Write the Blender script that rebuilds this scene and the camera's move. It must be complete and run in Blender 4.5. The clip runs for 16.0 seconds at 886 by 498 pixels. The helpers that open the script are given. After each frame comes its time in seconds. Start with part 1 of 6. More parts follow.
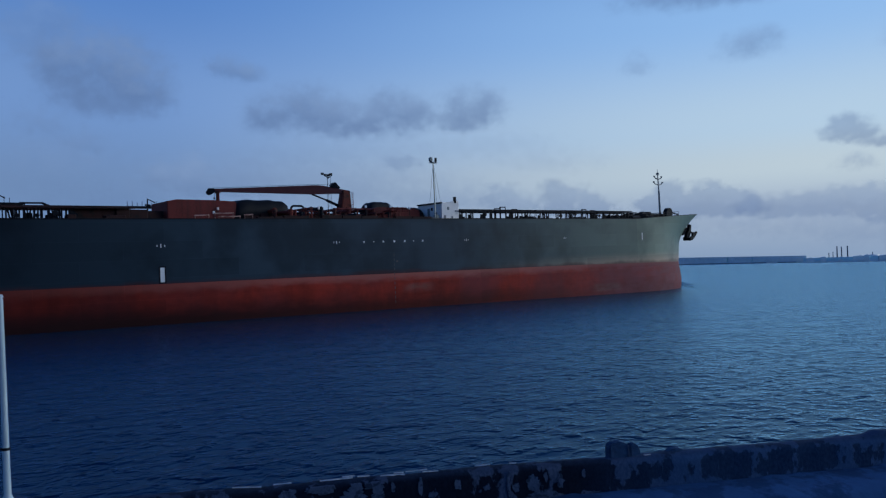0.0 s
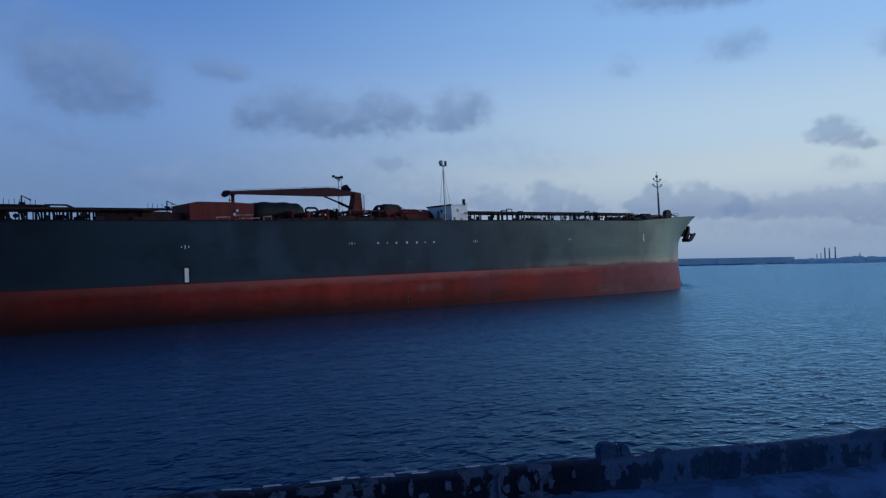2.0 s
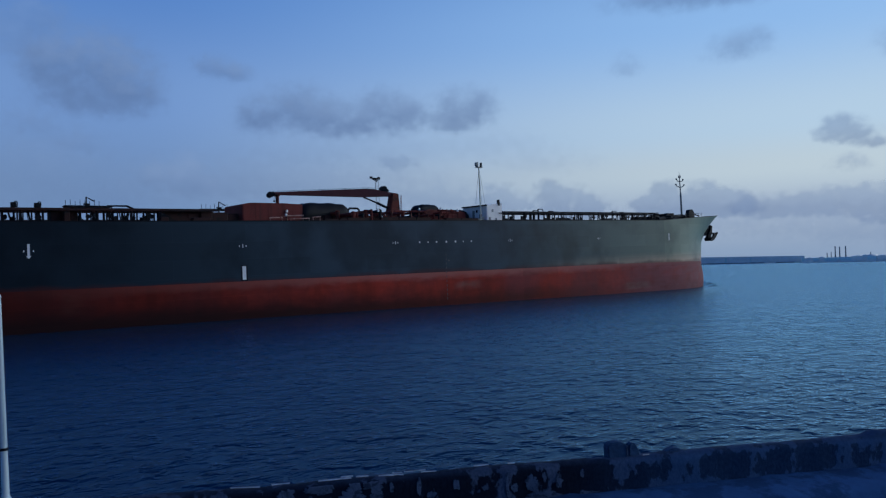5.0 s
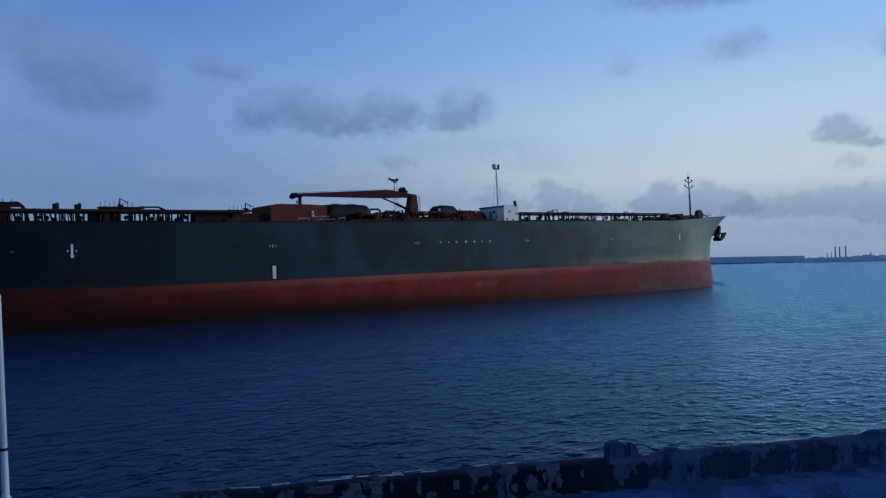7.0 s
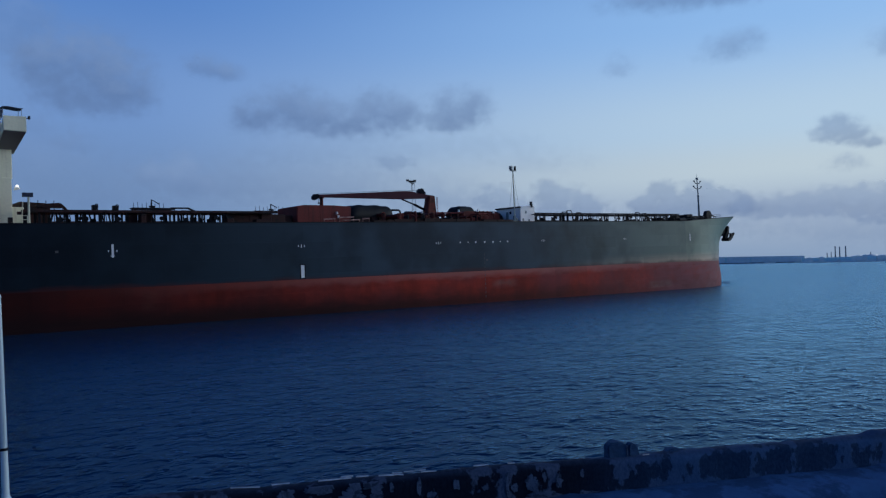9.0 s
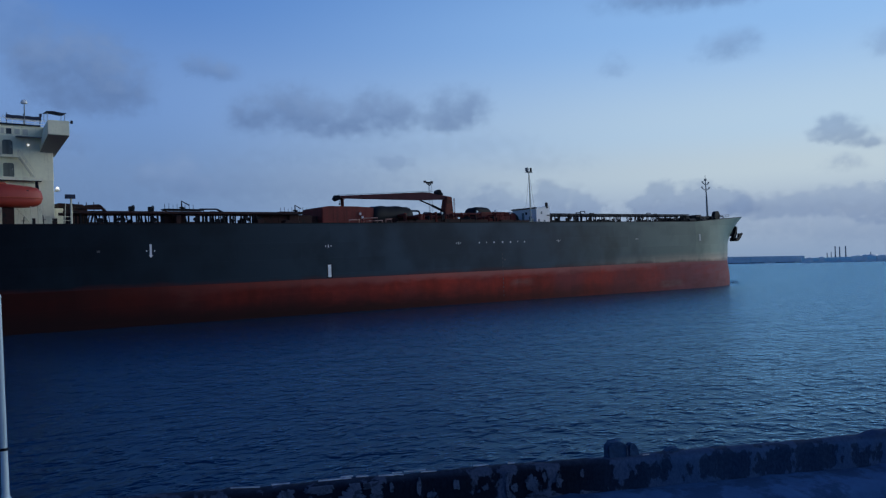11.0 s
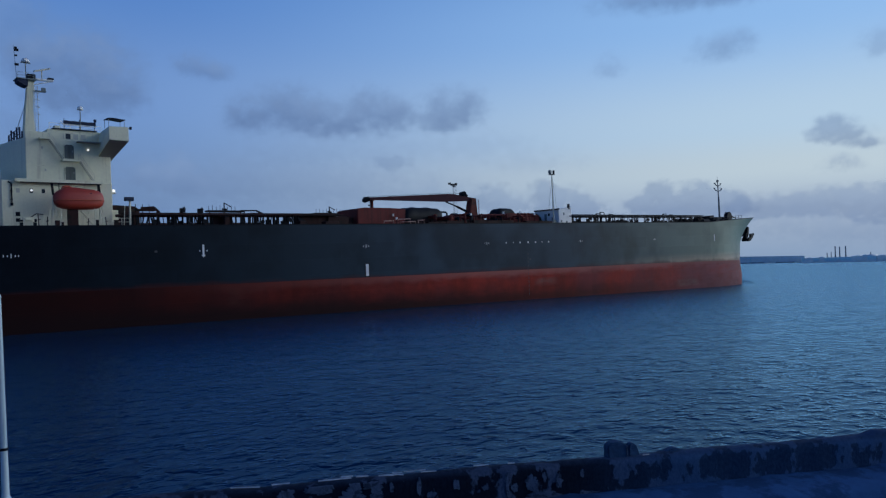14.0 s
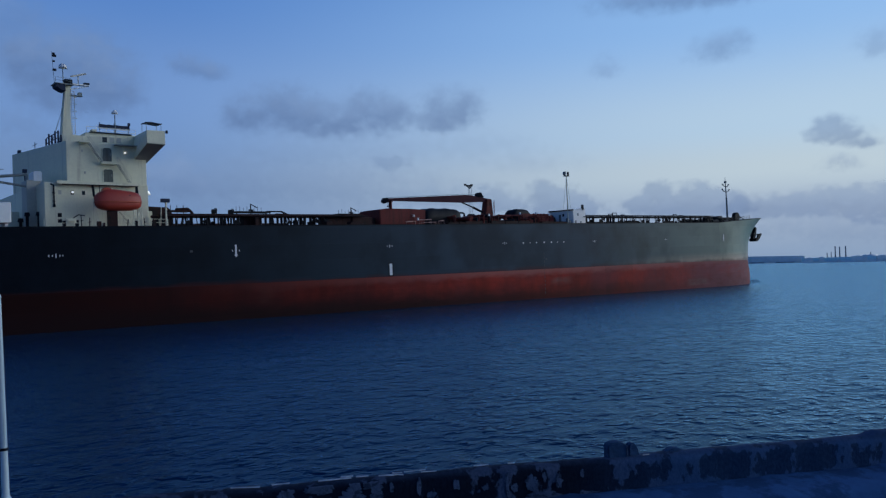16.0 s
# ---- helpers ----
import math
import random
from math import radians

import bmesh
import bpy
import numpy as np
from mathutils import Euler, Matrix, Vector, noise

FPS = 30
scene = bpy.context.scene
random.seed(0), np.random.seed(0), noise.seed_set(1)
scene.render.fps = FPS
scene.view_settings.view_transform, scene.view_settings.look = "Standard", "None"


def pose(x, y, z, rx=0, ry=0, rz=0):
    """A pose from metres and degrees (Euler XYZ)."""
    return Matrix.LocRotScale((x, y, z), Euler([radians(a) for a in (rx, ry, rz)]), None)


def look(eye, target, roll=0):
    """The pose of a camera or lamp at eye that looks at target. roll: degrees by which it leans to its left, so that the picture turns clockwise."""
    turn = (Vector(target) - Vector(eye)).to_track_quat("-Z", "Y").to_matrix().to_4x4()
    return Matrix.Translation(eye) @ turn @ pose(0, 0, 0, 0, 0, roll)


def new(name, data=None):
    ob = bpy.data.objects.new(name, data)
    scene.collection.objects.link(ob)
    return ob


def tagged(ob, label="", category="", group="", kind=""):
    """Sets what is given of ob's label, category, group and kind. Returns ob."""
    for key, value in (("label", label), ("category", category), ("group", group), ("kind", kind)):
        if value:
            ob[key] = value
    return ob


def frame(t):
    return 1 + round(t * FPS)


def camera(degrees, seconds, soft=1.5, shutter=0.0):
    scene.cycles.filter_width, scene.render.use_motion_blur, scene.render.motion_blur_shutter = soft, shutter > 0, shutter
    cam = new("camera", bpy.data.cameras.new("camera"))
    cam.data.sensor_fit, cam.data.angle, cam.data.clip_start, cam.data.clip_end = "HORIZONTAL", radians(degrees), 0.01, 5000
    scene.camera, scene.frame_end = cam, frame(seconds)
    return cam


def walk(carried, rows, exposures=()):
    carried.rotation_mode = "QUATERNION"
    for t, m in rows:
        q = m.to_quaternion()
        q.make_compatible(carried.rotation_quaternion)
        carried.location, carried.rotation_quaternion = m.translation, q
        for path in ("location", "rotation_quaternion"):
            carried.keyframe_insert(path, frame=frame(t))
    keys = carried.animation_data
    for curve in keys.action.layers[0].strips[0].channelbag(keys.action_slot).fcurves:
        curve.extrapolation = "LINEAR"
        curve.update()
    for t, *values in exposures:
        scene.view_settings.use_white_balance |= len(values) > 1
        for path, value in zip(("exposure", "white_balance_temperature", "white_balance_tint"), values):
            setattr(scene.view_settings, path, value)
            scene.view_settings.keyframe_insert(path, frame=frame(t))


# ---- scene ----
EYE = Vector((0.0, 0.0, 7.36))
AXIS, TILT, LEAN = 48.86, 1.42, -1.34   # degrees: the view's heading from +x, upward tilt, lean


def aim(yaw=0.0, tilt=0.0):
    """The camera's pose, turned to the right by yaw and up by tilt degrees."""
    a, e = radians(AXIS - yaw), radians(TILT + tilt)
    return look(EYE, EYE + Vector((math.cos(a) * math.cos(e), math.sin(a) * math.cos(e), math.sin(e))), LEAN)


cam = camera(62, 16.0, soft=1.3)
walk(cam, [(0.0, aim(-0.11)), (0.5, aim(0.22)), (1.0, aim(0.37, 0.04)), (1.5, aim(0.57, 0.05)), (2.0, aim(0.63, 0.07)), (2.5, aim(0.23, 0.02)),
           (3.0, aim()), (3.5, aim()), (16.0, aim())],
     exposures=[(0.0, 0.0, 5900, 10), (16.0, 0.0, 5900, 10)])

# ---- light: the sky after sunset, brighter where the sun went down ----
GLOW, SUNSET = 4.0, -32.0   # degrees from +x: the pale sky ahead of the ship, and the place where the sun set


AFTERGLOW = (1.28, 1.32, 1.20)


def sky_world():
    world = bpy.data.worlds.new("dusk_sky")
    world.use_nodes = True
    scene.world = world
    nt = world.node_tree
    nt.nodes.clear()
    N, L = nt.nodes.new, nt.links.new
    out, bg = N("ShaderNodeOutputWorld"), N("ShaderNodeBackground")
    sky = N("ShaderNodeTexSky")
    sky.sky_type, sky.sun_disc = "NISHITA", False
    sky.sun_elevation, sky.sun_rotation = radians(3), radians(90 - SUNSET)
    co, sep = N("ShaderNodeTexCoord"), N("ShaderNodeSeparateXYZ")
    L(co.outputs["Generated"], sep.inputs[0])

    def ramp(stops):
        r = N("ShaderNodeValToRGB")
        r.color_ramp.interpolation = "EASE"
        els = r.color_ramp.elements
        while len(els) < len(stops):
            els.new(0.5)
        for el, (p, c) in zip(els, stops):
            el.position, el.color = p, (*c, 1)
        L(sep.outputs["Z"], r.inputs[0])
        return r

    away = ramp([(0.0, (0.118, 0.200, 0.365)), (0.10, (0.176, 0.272, 0.457)), (0.22, (0.188, 0.314, 0.575)), (0.355, (0.110, 0.240, 0.545)), (0.46, (0.016, 0.085, 0.32)), (1.0, (0.004, 0.032, 0.15))])
    near = ramp([(0.0, (0.28, 0.37, 0.50)), (0.06, (0.40, 0.47, 0.56)), (0.115, (0.56, 0.635, 0.65)), (0.17, (0.51, 0.64, 0.73)), (0.30, (0.32, 0.52, 0.79)), (0.50, (0.040, 0.175, 0.50)), (1.0, (0.008, 0.050, 0.21))])
    dot = N("ShaderNodeVectorMath")
    dot.operation = "DOT_PRODUCT"
    dot.inputs[1].default_value = (math.cos(radians(GLOW)), math.sin(radians(GLOW)), 0)
    L(co.outputs["Generated"], dot.inputs[0])
    mr = N("ShaderNodeMapRange")
    mr.interpolation_type = "SMOOTHSTEP"
    mr.inputs["From Min"].default_value, mr.inputs["From Max"].default_value = 0.35, 1.02
    L(dot.outputs["Value"], mr.inputs["Value"])
    # the eastern sky is darker
    dusk = N("ShaderNodeMapRange")
    dusk.inputs["From Min"].default_value, dusk.inputs["From Max"].default_value = -0.9, 0.45
    dusk.inputs["To Min"].default_value, dusk.inputs["To Max"].default_value = 0.76, 1.0
    L(dot.outputs["Value"], dusk.inputs["Value"])
    dark = N("ShaderNodeVectorMath")
    dark.operation = "SCALE"
    L(away.outputs[0], dark.inputs[0])
    L(dusk.outputs[0], dark.inputs["Scale"])
    mix = N("ShaderNodeMix")
    mix.data_type = "RGBA"
    L(mr.outputs[0], mix.inputs["Factor"])
    L(dark.outputs[0], mix.inputs["A"])
    L(near.outputs[0], mix.inputs["B"])
    both = N("ShaderNodeMix")
    both.data_type = "RGBA"
    both.inputs["Factor"].default_value = 0.06
    dim = N("ShaderNodeMix")
    dim.data_type, dim.blend_type = "RGBA", "MULTIPLY"
    dim.inputs["Factor"].default_value = 1.0
    dim.inputs["B"].default_value = (0.10, 0.12, 0.16, 1)
    L(sky.outputs[0], dim.inputs["A"])
    L(mix.outputs["Result"], both.inputs["A"])
    L(dim.outputs["Result"], both.inputs["B"])
    # warm afterglow low over the place where the sun set
    dot2 = N("ShaderNodeVectorMath")
    dot2.operation = "DOT_PRODUCT"
    dot2.inputs[1].default_value = (math.cos(radians(SUNSET)) * 0.99, math.sin(radians(SUNSET)) * 0.99, 0.14)
    L(co.outputs["Generated"], dot2.inputs[0])
    mr2 = N("ShaderNodeMapRange")
    mr2.interpolation_type = "SMOOTHSTEP"
    mr2.inputs["From Min"].default_value, mr2.inputs["From Max"].default_value = 0.70, 1.0
    L(dot2.outputs["Value"], mr2.inputs["Value"])
    warm = N("ShaderNodeVectorMath")
    warm.operation = "SCALE"
    warm.inputs[0].default_value = AFTERGLOW
    L(mr2.outputs[0], warm.inputs["Scale"])
    total = N("ShaderNodeVectorMath")
    total.operation = "ADD"
    L(both.outputs["Result"], total.inputs[0])
    L(warm.outputs[0], total.inputs[1])
    L(total.outputs[0], bg.inputs[0])
    bg.inputs[1].default_value = 1.0
    L(bg.outputs[0], out.inputs[0])


sky_world()
sun = new("sun", bpy.data.lights.new("sun", "SUN"))
sun.data.energy, sun.data.angle, sun.data.color = 0.25, radians(50), (1.0, 0.84, 0.62)
sun.matrix_world = look((0, 0, 50), Vector((0, 0, 50)) - Vector((math.cos(radians(SUNSET)), math.sin(radians(SUNSET)), 0.12)))

# ---- materials ----


def material(name, color, rough=0.6, metal=0.0, vary=0.25, scale=1.0, spots=None, bump=0.15, stretch=(1, 1, 1), streaks=None):
    """Paint, metal or stone: colour with grain and blotches at two sizes, optional spots (colour, size, share) and vertical streaks."""
    m = bpy.data.materials.new(name)
    m.use_nodes = True
    nt = m.node_tree
    N, L = nt.nodes.new, nt.links.new
    bs = nt.nodes["Principled BSDF"]
    co, mp = N("ShaderNodeTexCoord"), N("ShaderNodeMapping")
    mp.inputs["Scale"].default_value = stretch
    L(co.outputs["Object"], mp.inputs[0])

    def noise_at(s, detail=5.0, rough_=0.6, vec=None):
        n = N("ShaderNodeTexNoise")
        n.inputs["Scale"].default_value, n.inputs["Detail"].default_value, n.inputs["Roughness"].default_value = s, detail, rough_
        L((vec or mp).outputs[0], n.inputs["Vector"])
        return n

    big, fine = noise_at(0.25 * scale), noise_at(3.0 * scale, 6)
    add = N("ShaderNodeMath")
    add.operation = "ADD"
    L(big.outputs[0], add.inputs[0])
    L(fine.outputs[0], add.inputs[1])
    r = N("ShaderNodeMapRange")
    r.inputs["From Min"].default_value, r.inputs["From Max"].default_value = 0.6, 1.4
    r.inputs["To Min"].default_value, r.inputs["To Max"].default_value = 1 - vary, 1 + vary
    L(add.outputs[0], r.inputs["Value"])
    mul = N("ShaderNodeVectorMath")
    mul.operation = "SCALE"
    mul.inputs[0].default_value = color
    L(r.outputs[0], mul.inputs["Scale"])
    col = mul.outputs[0]

    def over(col, tint, fac):
        mx = N("ShaderNodeMix")
        mx.data_type = "RGBA"
        mx.inputs["B"].default_value = (*tint, 1)
        L(fac, mx.inputs["Factor"])
        L(col, mx.inputs["A"])
        return mx.outputs["Result"]

    def step(n, lo, hi, top=1.0):
        q = N("ShaderNodeMapRange")
        q.inputs["From Min"].default_value, q.inputs["From Max"].default_value, q.inputs["To Max"].default_value = lo, hi, top
        L(n.outputs[0], q.inputs["Value"])
        return q.outputs[0]

    if spots:
        tint, size, share = spots
        col = over(col, tint, step(noise_at(1 / size, 6, 0.65), 1 - share - 0.04, 1 - share + 0.04))
    if streaks:
        tint, size, share = streaks
        mp2 = N("ShaderNodeMapping")
        mp2.inputs["Scale"].default_value = (1 / size, 1 / size, 0.06 / size)
        L(co.outputs["Object"], mp2.inputs[0])
        col = over(col, tint, step(noise_at(1.0, 4, 0.6, mp2), 1 - share - 0.12, 1 - share + 0.15, 0.75))
    L(col, bs.inputs["Base Color"])
    bs.inputs["Metallic"].default_value = metal
    rr = N("ShaderNodeMapRange")
    rr.inputs["To Min"].default_value, rr.inputs["To Max"].default_value = max(0.05, rough - 0.12), min(1, rough + 0.12)
    L(fine.outputs[0], rr.inputs["Value"])
    L(rr.outputs[0], bs.inputs["Roughness"])
    if bump:
        b = N("ShaderNodeBump")
        b.inputs["Strength"].default_value, b.inputs["Distance"].default_value = bump, 0.05
        L(fine.outputs[0], b.inputs["Height"])
        L(b.outputs[0], bs.inputs["Normal"])
    return m


def glow_material(name, color, power):
    m = bpy.data.materials.new(name)
    m.use_nodes = True
    bs = m.node_tree.nodes["Principled BSDF"]
    bs.inputs["Emission Color"].default_value, bs.inputs["Emission Strength"].default_value = (*color, 1), power
    return m


def water_material():
    m = bpy.data.materials.new("harbour_water")
    m.use_nodes = True
    nt = m.node_tree
    N, L = nt.nodes.new, nt.links.new
    nt.nodes.remove(nt.nodes["Principled BSDF"])
    body, gloss, fres, both = N("ShaderNodeBsdfDiffuse"), N("ShaderNodeBsdfGlossy"), N("ShaderNodeFresnel"), N("ShaderNodeMixShader")
    body.inputs["Color"].default_value = (0.0003, 0.0134, 0.0525, 1)
    gloss.inputs["Color"].default_value, gloss.inputs["Roughness"].default_value = (0.49, 0.775, 0.96, 1), 0.24
    fres.inputs["IOR"].default_value = 1.18
    L(fres.outputs[0], both.inputs[0])
    L(body.outputs[0], both.inputs[1])
    L(gloss.outputs[0], both.inputs[2])
    L(both.outputs[0], nt.nodes["Material Output"].inputs["Surface"])
    co = N("ShaderNodeTexCoord")

    def waves(sx, sy, turn, detail):
        mp, n = N("ShaderNodeMapping"), N("ShaderNodeTexNoise")
        mp.inputs["Scale"].default_value, mp.inputs["Rotation"].default_value = (sx, sy, 1), (0, 0, radians(turn))
        L(co.outputs["Object"], mp.inputs[0])
        L(mp.outputs[0], n.inputs["Vector"])
        n.inputs["Scale"].default_value, n.inputs["Detail"].default_value, n.inputs["Roughness"].default_value = 1.0, detail, 0.55
        return n

    def peaked(n, low=0.36, high=0.74):
        q = N("ShaderNodeMapRange")
        q.interpolation_type = "SMOOTHSTEP"
        q.inputs["From Min"].default_value, q.inputs["From Max"].default_value = low, high
        L(n.outputs[0], q.inputs["Value"])
        return q

    last = None
    for n, d in ((waves(0.10, 0.16, 40, 3), 0.38), (peaked(waves(0.62, 0.80, 42, 2), 0.54, 0.68), 0.078), (peaked(waves(0.9, 1.2, 20, 3)), 0.065), (waves(3.4, 4.0, 47, 3), 0.012)):
        b = N("ShaderNodeBump")
        b.inputs["Strength"].default_value, b.inputs["Distance"].default_value = 1.0, d
        L(n.outputs[0], b.inputs["Height"])
        if last:
            L(last.outputs[0], b.inputs["Normal"])
        last = b
    for node in (body, gloss, fres):
        L(last.outputs[0], node.inputs["Normal"])
    return m


def mould_material():
    """Black mould over concrete with flaking pale paint, in patches a hand or two wide."""
    m = bpy.data.materials.new("mouldy_flaking_concrete")
    m.use_nodes = True
    nt = m.node_tree
    N, L = nt.nodes.new, nt.links.new
    bs = nt.nodes["Principled BSDF"]
    co, squash = N("ShaderNodeTexCoord"), N("ShaderNodeMapping")
    squash.inputs["Scale"].default_value = (1, 1, 0.62)   # patches run down the face
    L(co.outputs["Object"], squash.inputs[0])

    def noise_at(s, detail, rough):
        n = N("ShaderNodeTexNoise")
        n.inputs["Scale"].default_value, n.inputs["Detail"].default_value, n.inputs["Roughness"].default_value = s, detail, rough
        L(squash.outputs[0], n.inputs["Vector"])
        return n.outputs[0]

    def rng(v, a, b, c=0.0, d=1.0):
        q = N("ShaderNodeMapRange")
        for key, val in (("From Min", a), ("From Max", b), ("To Min", c), ("To Max", d)):
            q.inputs[key].default_value = val
        L(v, q.inputs["Value"])
        return q.outputs[0]

    def mixed(f, a, b):
        x = N("ShaderNodeMix")
        x.data_type = "RGBA"
        L(f, x.inputs["Factor"])
        for key, v in (("A", a), ("B", b)):
            if isinstance(v, tuple):
                x.inputs[key].default_value = (*v, 1)
            else:
                L(v, x.inputs[key])
        return x.outputs["Result"]

    patch, fine, wide, ragged = noise_at(5.2, 3, 0.5), noise_at(45, 4, 0.6), noise_at(1.1, 2, 0.5), noise_at(24, 4, 0.65)
    sep = N("ShaderNodeSeparateXYZ")
    L(co.outputs["Object"], sep.inputs[0])

    def calc(op, a, b):
        n = N("ShaderNodeMath")
        n.operation = op
        for i, v in enumerate((a, b)):
            if isinstance(v, (int, float)):
                n.inputs[i].default_value = v
            else:
                L(v, n.inputs[i])
        return n.outputs[0]

    # towards the raised end paint and mould turn bluer and closer in tone
    end_tint = rng(sep.outputs["X"], 4.9, 5.8)
    paint = mixed(end_tint, mixed(rng(fine, 0.3, 0.7), (0.040, 0.064, 0.115), (0.090, 0.122, 0.190)), mixed(rng(fine, 0.3, 0.7), (0.034, 0.080, 0.172), (0.054, 0.114, 0.225)))
    black = mixed(end_tint, mixed(rng(fine, 0.3, 0.7), (0.0055, 0.0098, 0.020), (0.012, 0.019, 0.035)), mixed(rng(fine, 0.3, 0.7), (0.012, 0.034, 0.076), (0.024, 0.056, 0.118)))
    cover = calc("ADD", patch, calc("ADD", rng(wide, 0.3, 0.7, -0.11, 0.06), calc("MULTIPLY", calc("SUBTRACT", ragged, 0.5), 0.28)))
    # more paint is left low down and along the top edge
    cover = calc("ADD", cover, calc("ADD", rng(sep.outputs["Z"], 5.50, 5.38, 0.0, 0.16), rng(sep.outputs["Z"], 5.62, 5.66, 0.0, 0.07)))
    cover = calc("ADD", cover, calc("MULTIPLY", end_tint, 0.05))
    col = mixed(rng(cover, 0.56, 0.60), black, paint)
    # the top is blended halfway towards a mottled grey-blue
    col = mixed(rng(sep.outputs["Z"], 5.655, 5.685, 0.0, 0.5), col, mixed(rng(ragged, 0.35, 0.65), (0.014, 0.025, 0.048), (0.040, 0.064, 0.112)))
    L(col, bs.inputs["Base Color"])
    bs.inputs["Roughness"].default_value, bs.inputs["Specular IOR Level"].default_value = 0.9, 0.06
    b = N("ShaderNodeBump")
    b.inputs["Strength"].default_value, b.inputs["Distance"].default_value = 0.5, 0.008
    sm = N("ShaderNodeMath")
    sm.operation = "ADD"
    L(fine, sm.inputs[0])
    L(rng(cover, 0.54, 0.60), sm.inputs[1])
    L(sm.outputs[0], b.inputs["Height"])
    L(b.outputs[0], bs.inputs["Normal"])
    return m


def plated(m, long, high):
    """Shell plates that have weathered a little differently, with faint seams between them."""
    nt = m.node_tree
    N, L = nt.nodes.new, nt.links.new
    bs = nt.nodes["Principled BSDF"]
    old = bs.inputs["Base Color"].links[0].from_socket
    co, mp, br, sc = N("ShaderNodeTexCoord"), N("ShaderNodeCombineXYZ"), N("ShaderNodeTexBrick"), N("ShaderNodeVectorMath")
    sep = N("ShaderNodeSeparateXYZ")
    L(co.outputs["Object"], sep.inputs[0])
    L(sep.outputs["X"], mp.inputs[0])
    L(sep.outputs["Z"], mp.inputs[1])
    L(mp.outputs[0], br.inputs["Vector"])
    br.inputs["Scale"].default_value, br.inputs["Brick Width"].default_value, br.inputs["Row Height"].default_value = 1.0, long, high
    br.inputs["Mortar Size"].default_value, br.inputs["Mortar Smooth"].default_value = 0.05, 0.6
    br.inputs["Color1"].default_value, br.inputs["Color2"].default_value, br.inputs["Mortar"].default_value = (0.90, 0.90, 0.90, 1), (1.09, 1.09, 1.09, 1), (1.12, 1.12, 1.12, 1)
    sc.operation = "MULTIPLY"
    L(old, sc.inputs[0])
    L(br.outputs["Color"], sc.inputs[1])
    L(sc.outputs[0], bs.inputs["Base Color"])
    return m


def hull_material():
    """Black side paint with rust streaks, faded and scuffed to grey-green on the bow plating, with sky sheen painted in
    forward.
    """
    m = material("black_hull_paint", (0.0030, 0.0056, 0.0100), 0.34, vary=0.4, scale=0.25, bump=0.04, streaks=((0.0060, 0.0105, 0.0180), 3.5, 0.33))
    nt = m.node_tree
    N, L = nt.nodes.new, nt.links.new
    bs = nt.nodes["Principled BSDF"]
    old = bs.inputs["Base Color"].links[0].from_socket
    co, sep, nz = N("ShaderNodeTexCoord"), N("ShaderNodeSeparateXYZ"), N("ShaderNodeTexNoise")
    L(co.outputs["Object"], sep.inputs[0])
    L(co.outputs["Object"], nz.inputs["Vector"])
    nz.inputs["Scale"].default_value, nz.inputs["Detail"].default_value = 0.12, 5.0

    def rng(v, a, b, c=0.0, d=1.0):
        q = N("ShaderNodeMapRange")
        q.interpolation_type = "SMOOTHSTEP"
        for key, val in (("From Min", a), ("From Max", b), ("To Min", c), ("To Max", d)):
            q.inputs[key].default_value = val
        L(v, q.inputs["Value"])
        return q.outputs[0]

    def mul(a, b, op="MULTIPLY"):
        n = N("ShaderNodeMath")
        n.operation, n.use_clamp = op, True
        L(a, n.inputs[0])
        L(b, n.inputs[1])
        return n.outputs[0]

    def over(f, tint):
        x = N("ShaderNodeMix")
        x.data_type = "RGBA"
        x.inputs["B"].default_value = (*tint, 1)
        L(f, x.inputs["Factor"])
        return x

    # sky reflected along the forward side, put into the paint colour
    sky_sheen = over(mul(rng(sep.outputs["X"], 2, 96), rng(nz.outputs[0], 0.3, 0.6, 0.5, 1.0)), (0.034, 0.060, 0.084))
    L(old, sky_sheen.inputs["A"])
    # bow: faded plating beyond its edge, plus the sky's brightness as colour
    bow_fade_sheen = mul(mul(rng(sep.outputs["X"], 110, 210, 0, 0.85), rng(sep.outputs["X"], 181.2, 181.5, 0, 0.2), "ADD"), rng(nz.outputs[0], 0.25, 0.6, 0.6, 1.0))
    a = over(bow_fade_sheen, (0.210, 0.275, 0.205))
    L(sky_sheen.outputs["Result"], a.inputs["A"])
    scuff = mul(mul(rng(sep.outputs["X"], 120, 195), rng(sep.outputs["Z"], 6.6, 3.0)), rng(nz.outputs[0], 0.3, 0.6, 0.45, 0.95))
    b = over(scuff, (0.60, 0.42, 0.29))
    L(a.outputs["Result"], b.inputs["A"])
    # the red paint shows through along the worn lower edge
    low = N("ShaderNodeMath")
    low.operation = "MULTIPLY_ADD"
    low.inputs[1].default_value = 0.0075
    L(sep.outputs["X"], low.inputs[0])
    L(sep.outputs["Z"], low.inputs[2])
    rubbed = N("ShaderNodeMath")
    rubbed.operation = "MULTIPLY_ADD"
    rubbed.inputs[1].default_value = 2.2
    L(nz.outputs[0], rubbed.inputs[0])
    L(low.outputs[0], rubbed.inputs[2])
    c = over(rng(rubbed.outputs[0], 6.9, 6.0, 0, 0.55), (0.075, 0.018, 0.014))
    L(b.outputs["Result"], c.inputs["A"])
    L(c.outputs["Result"], bs.inputs["Base Color"])
    bs.inputs["Specular IOR Level"].default_value = 0.065
    return m


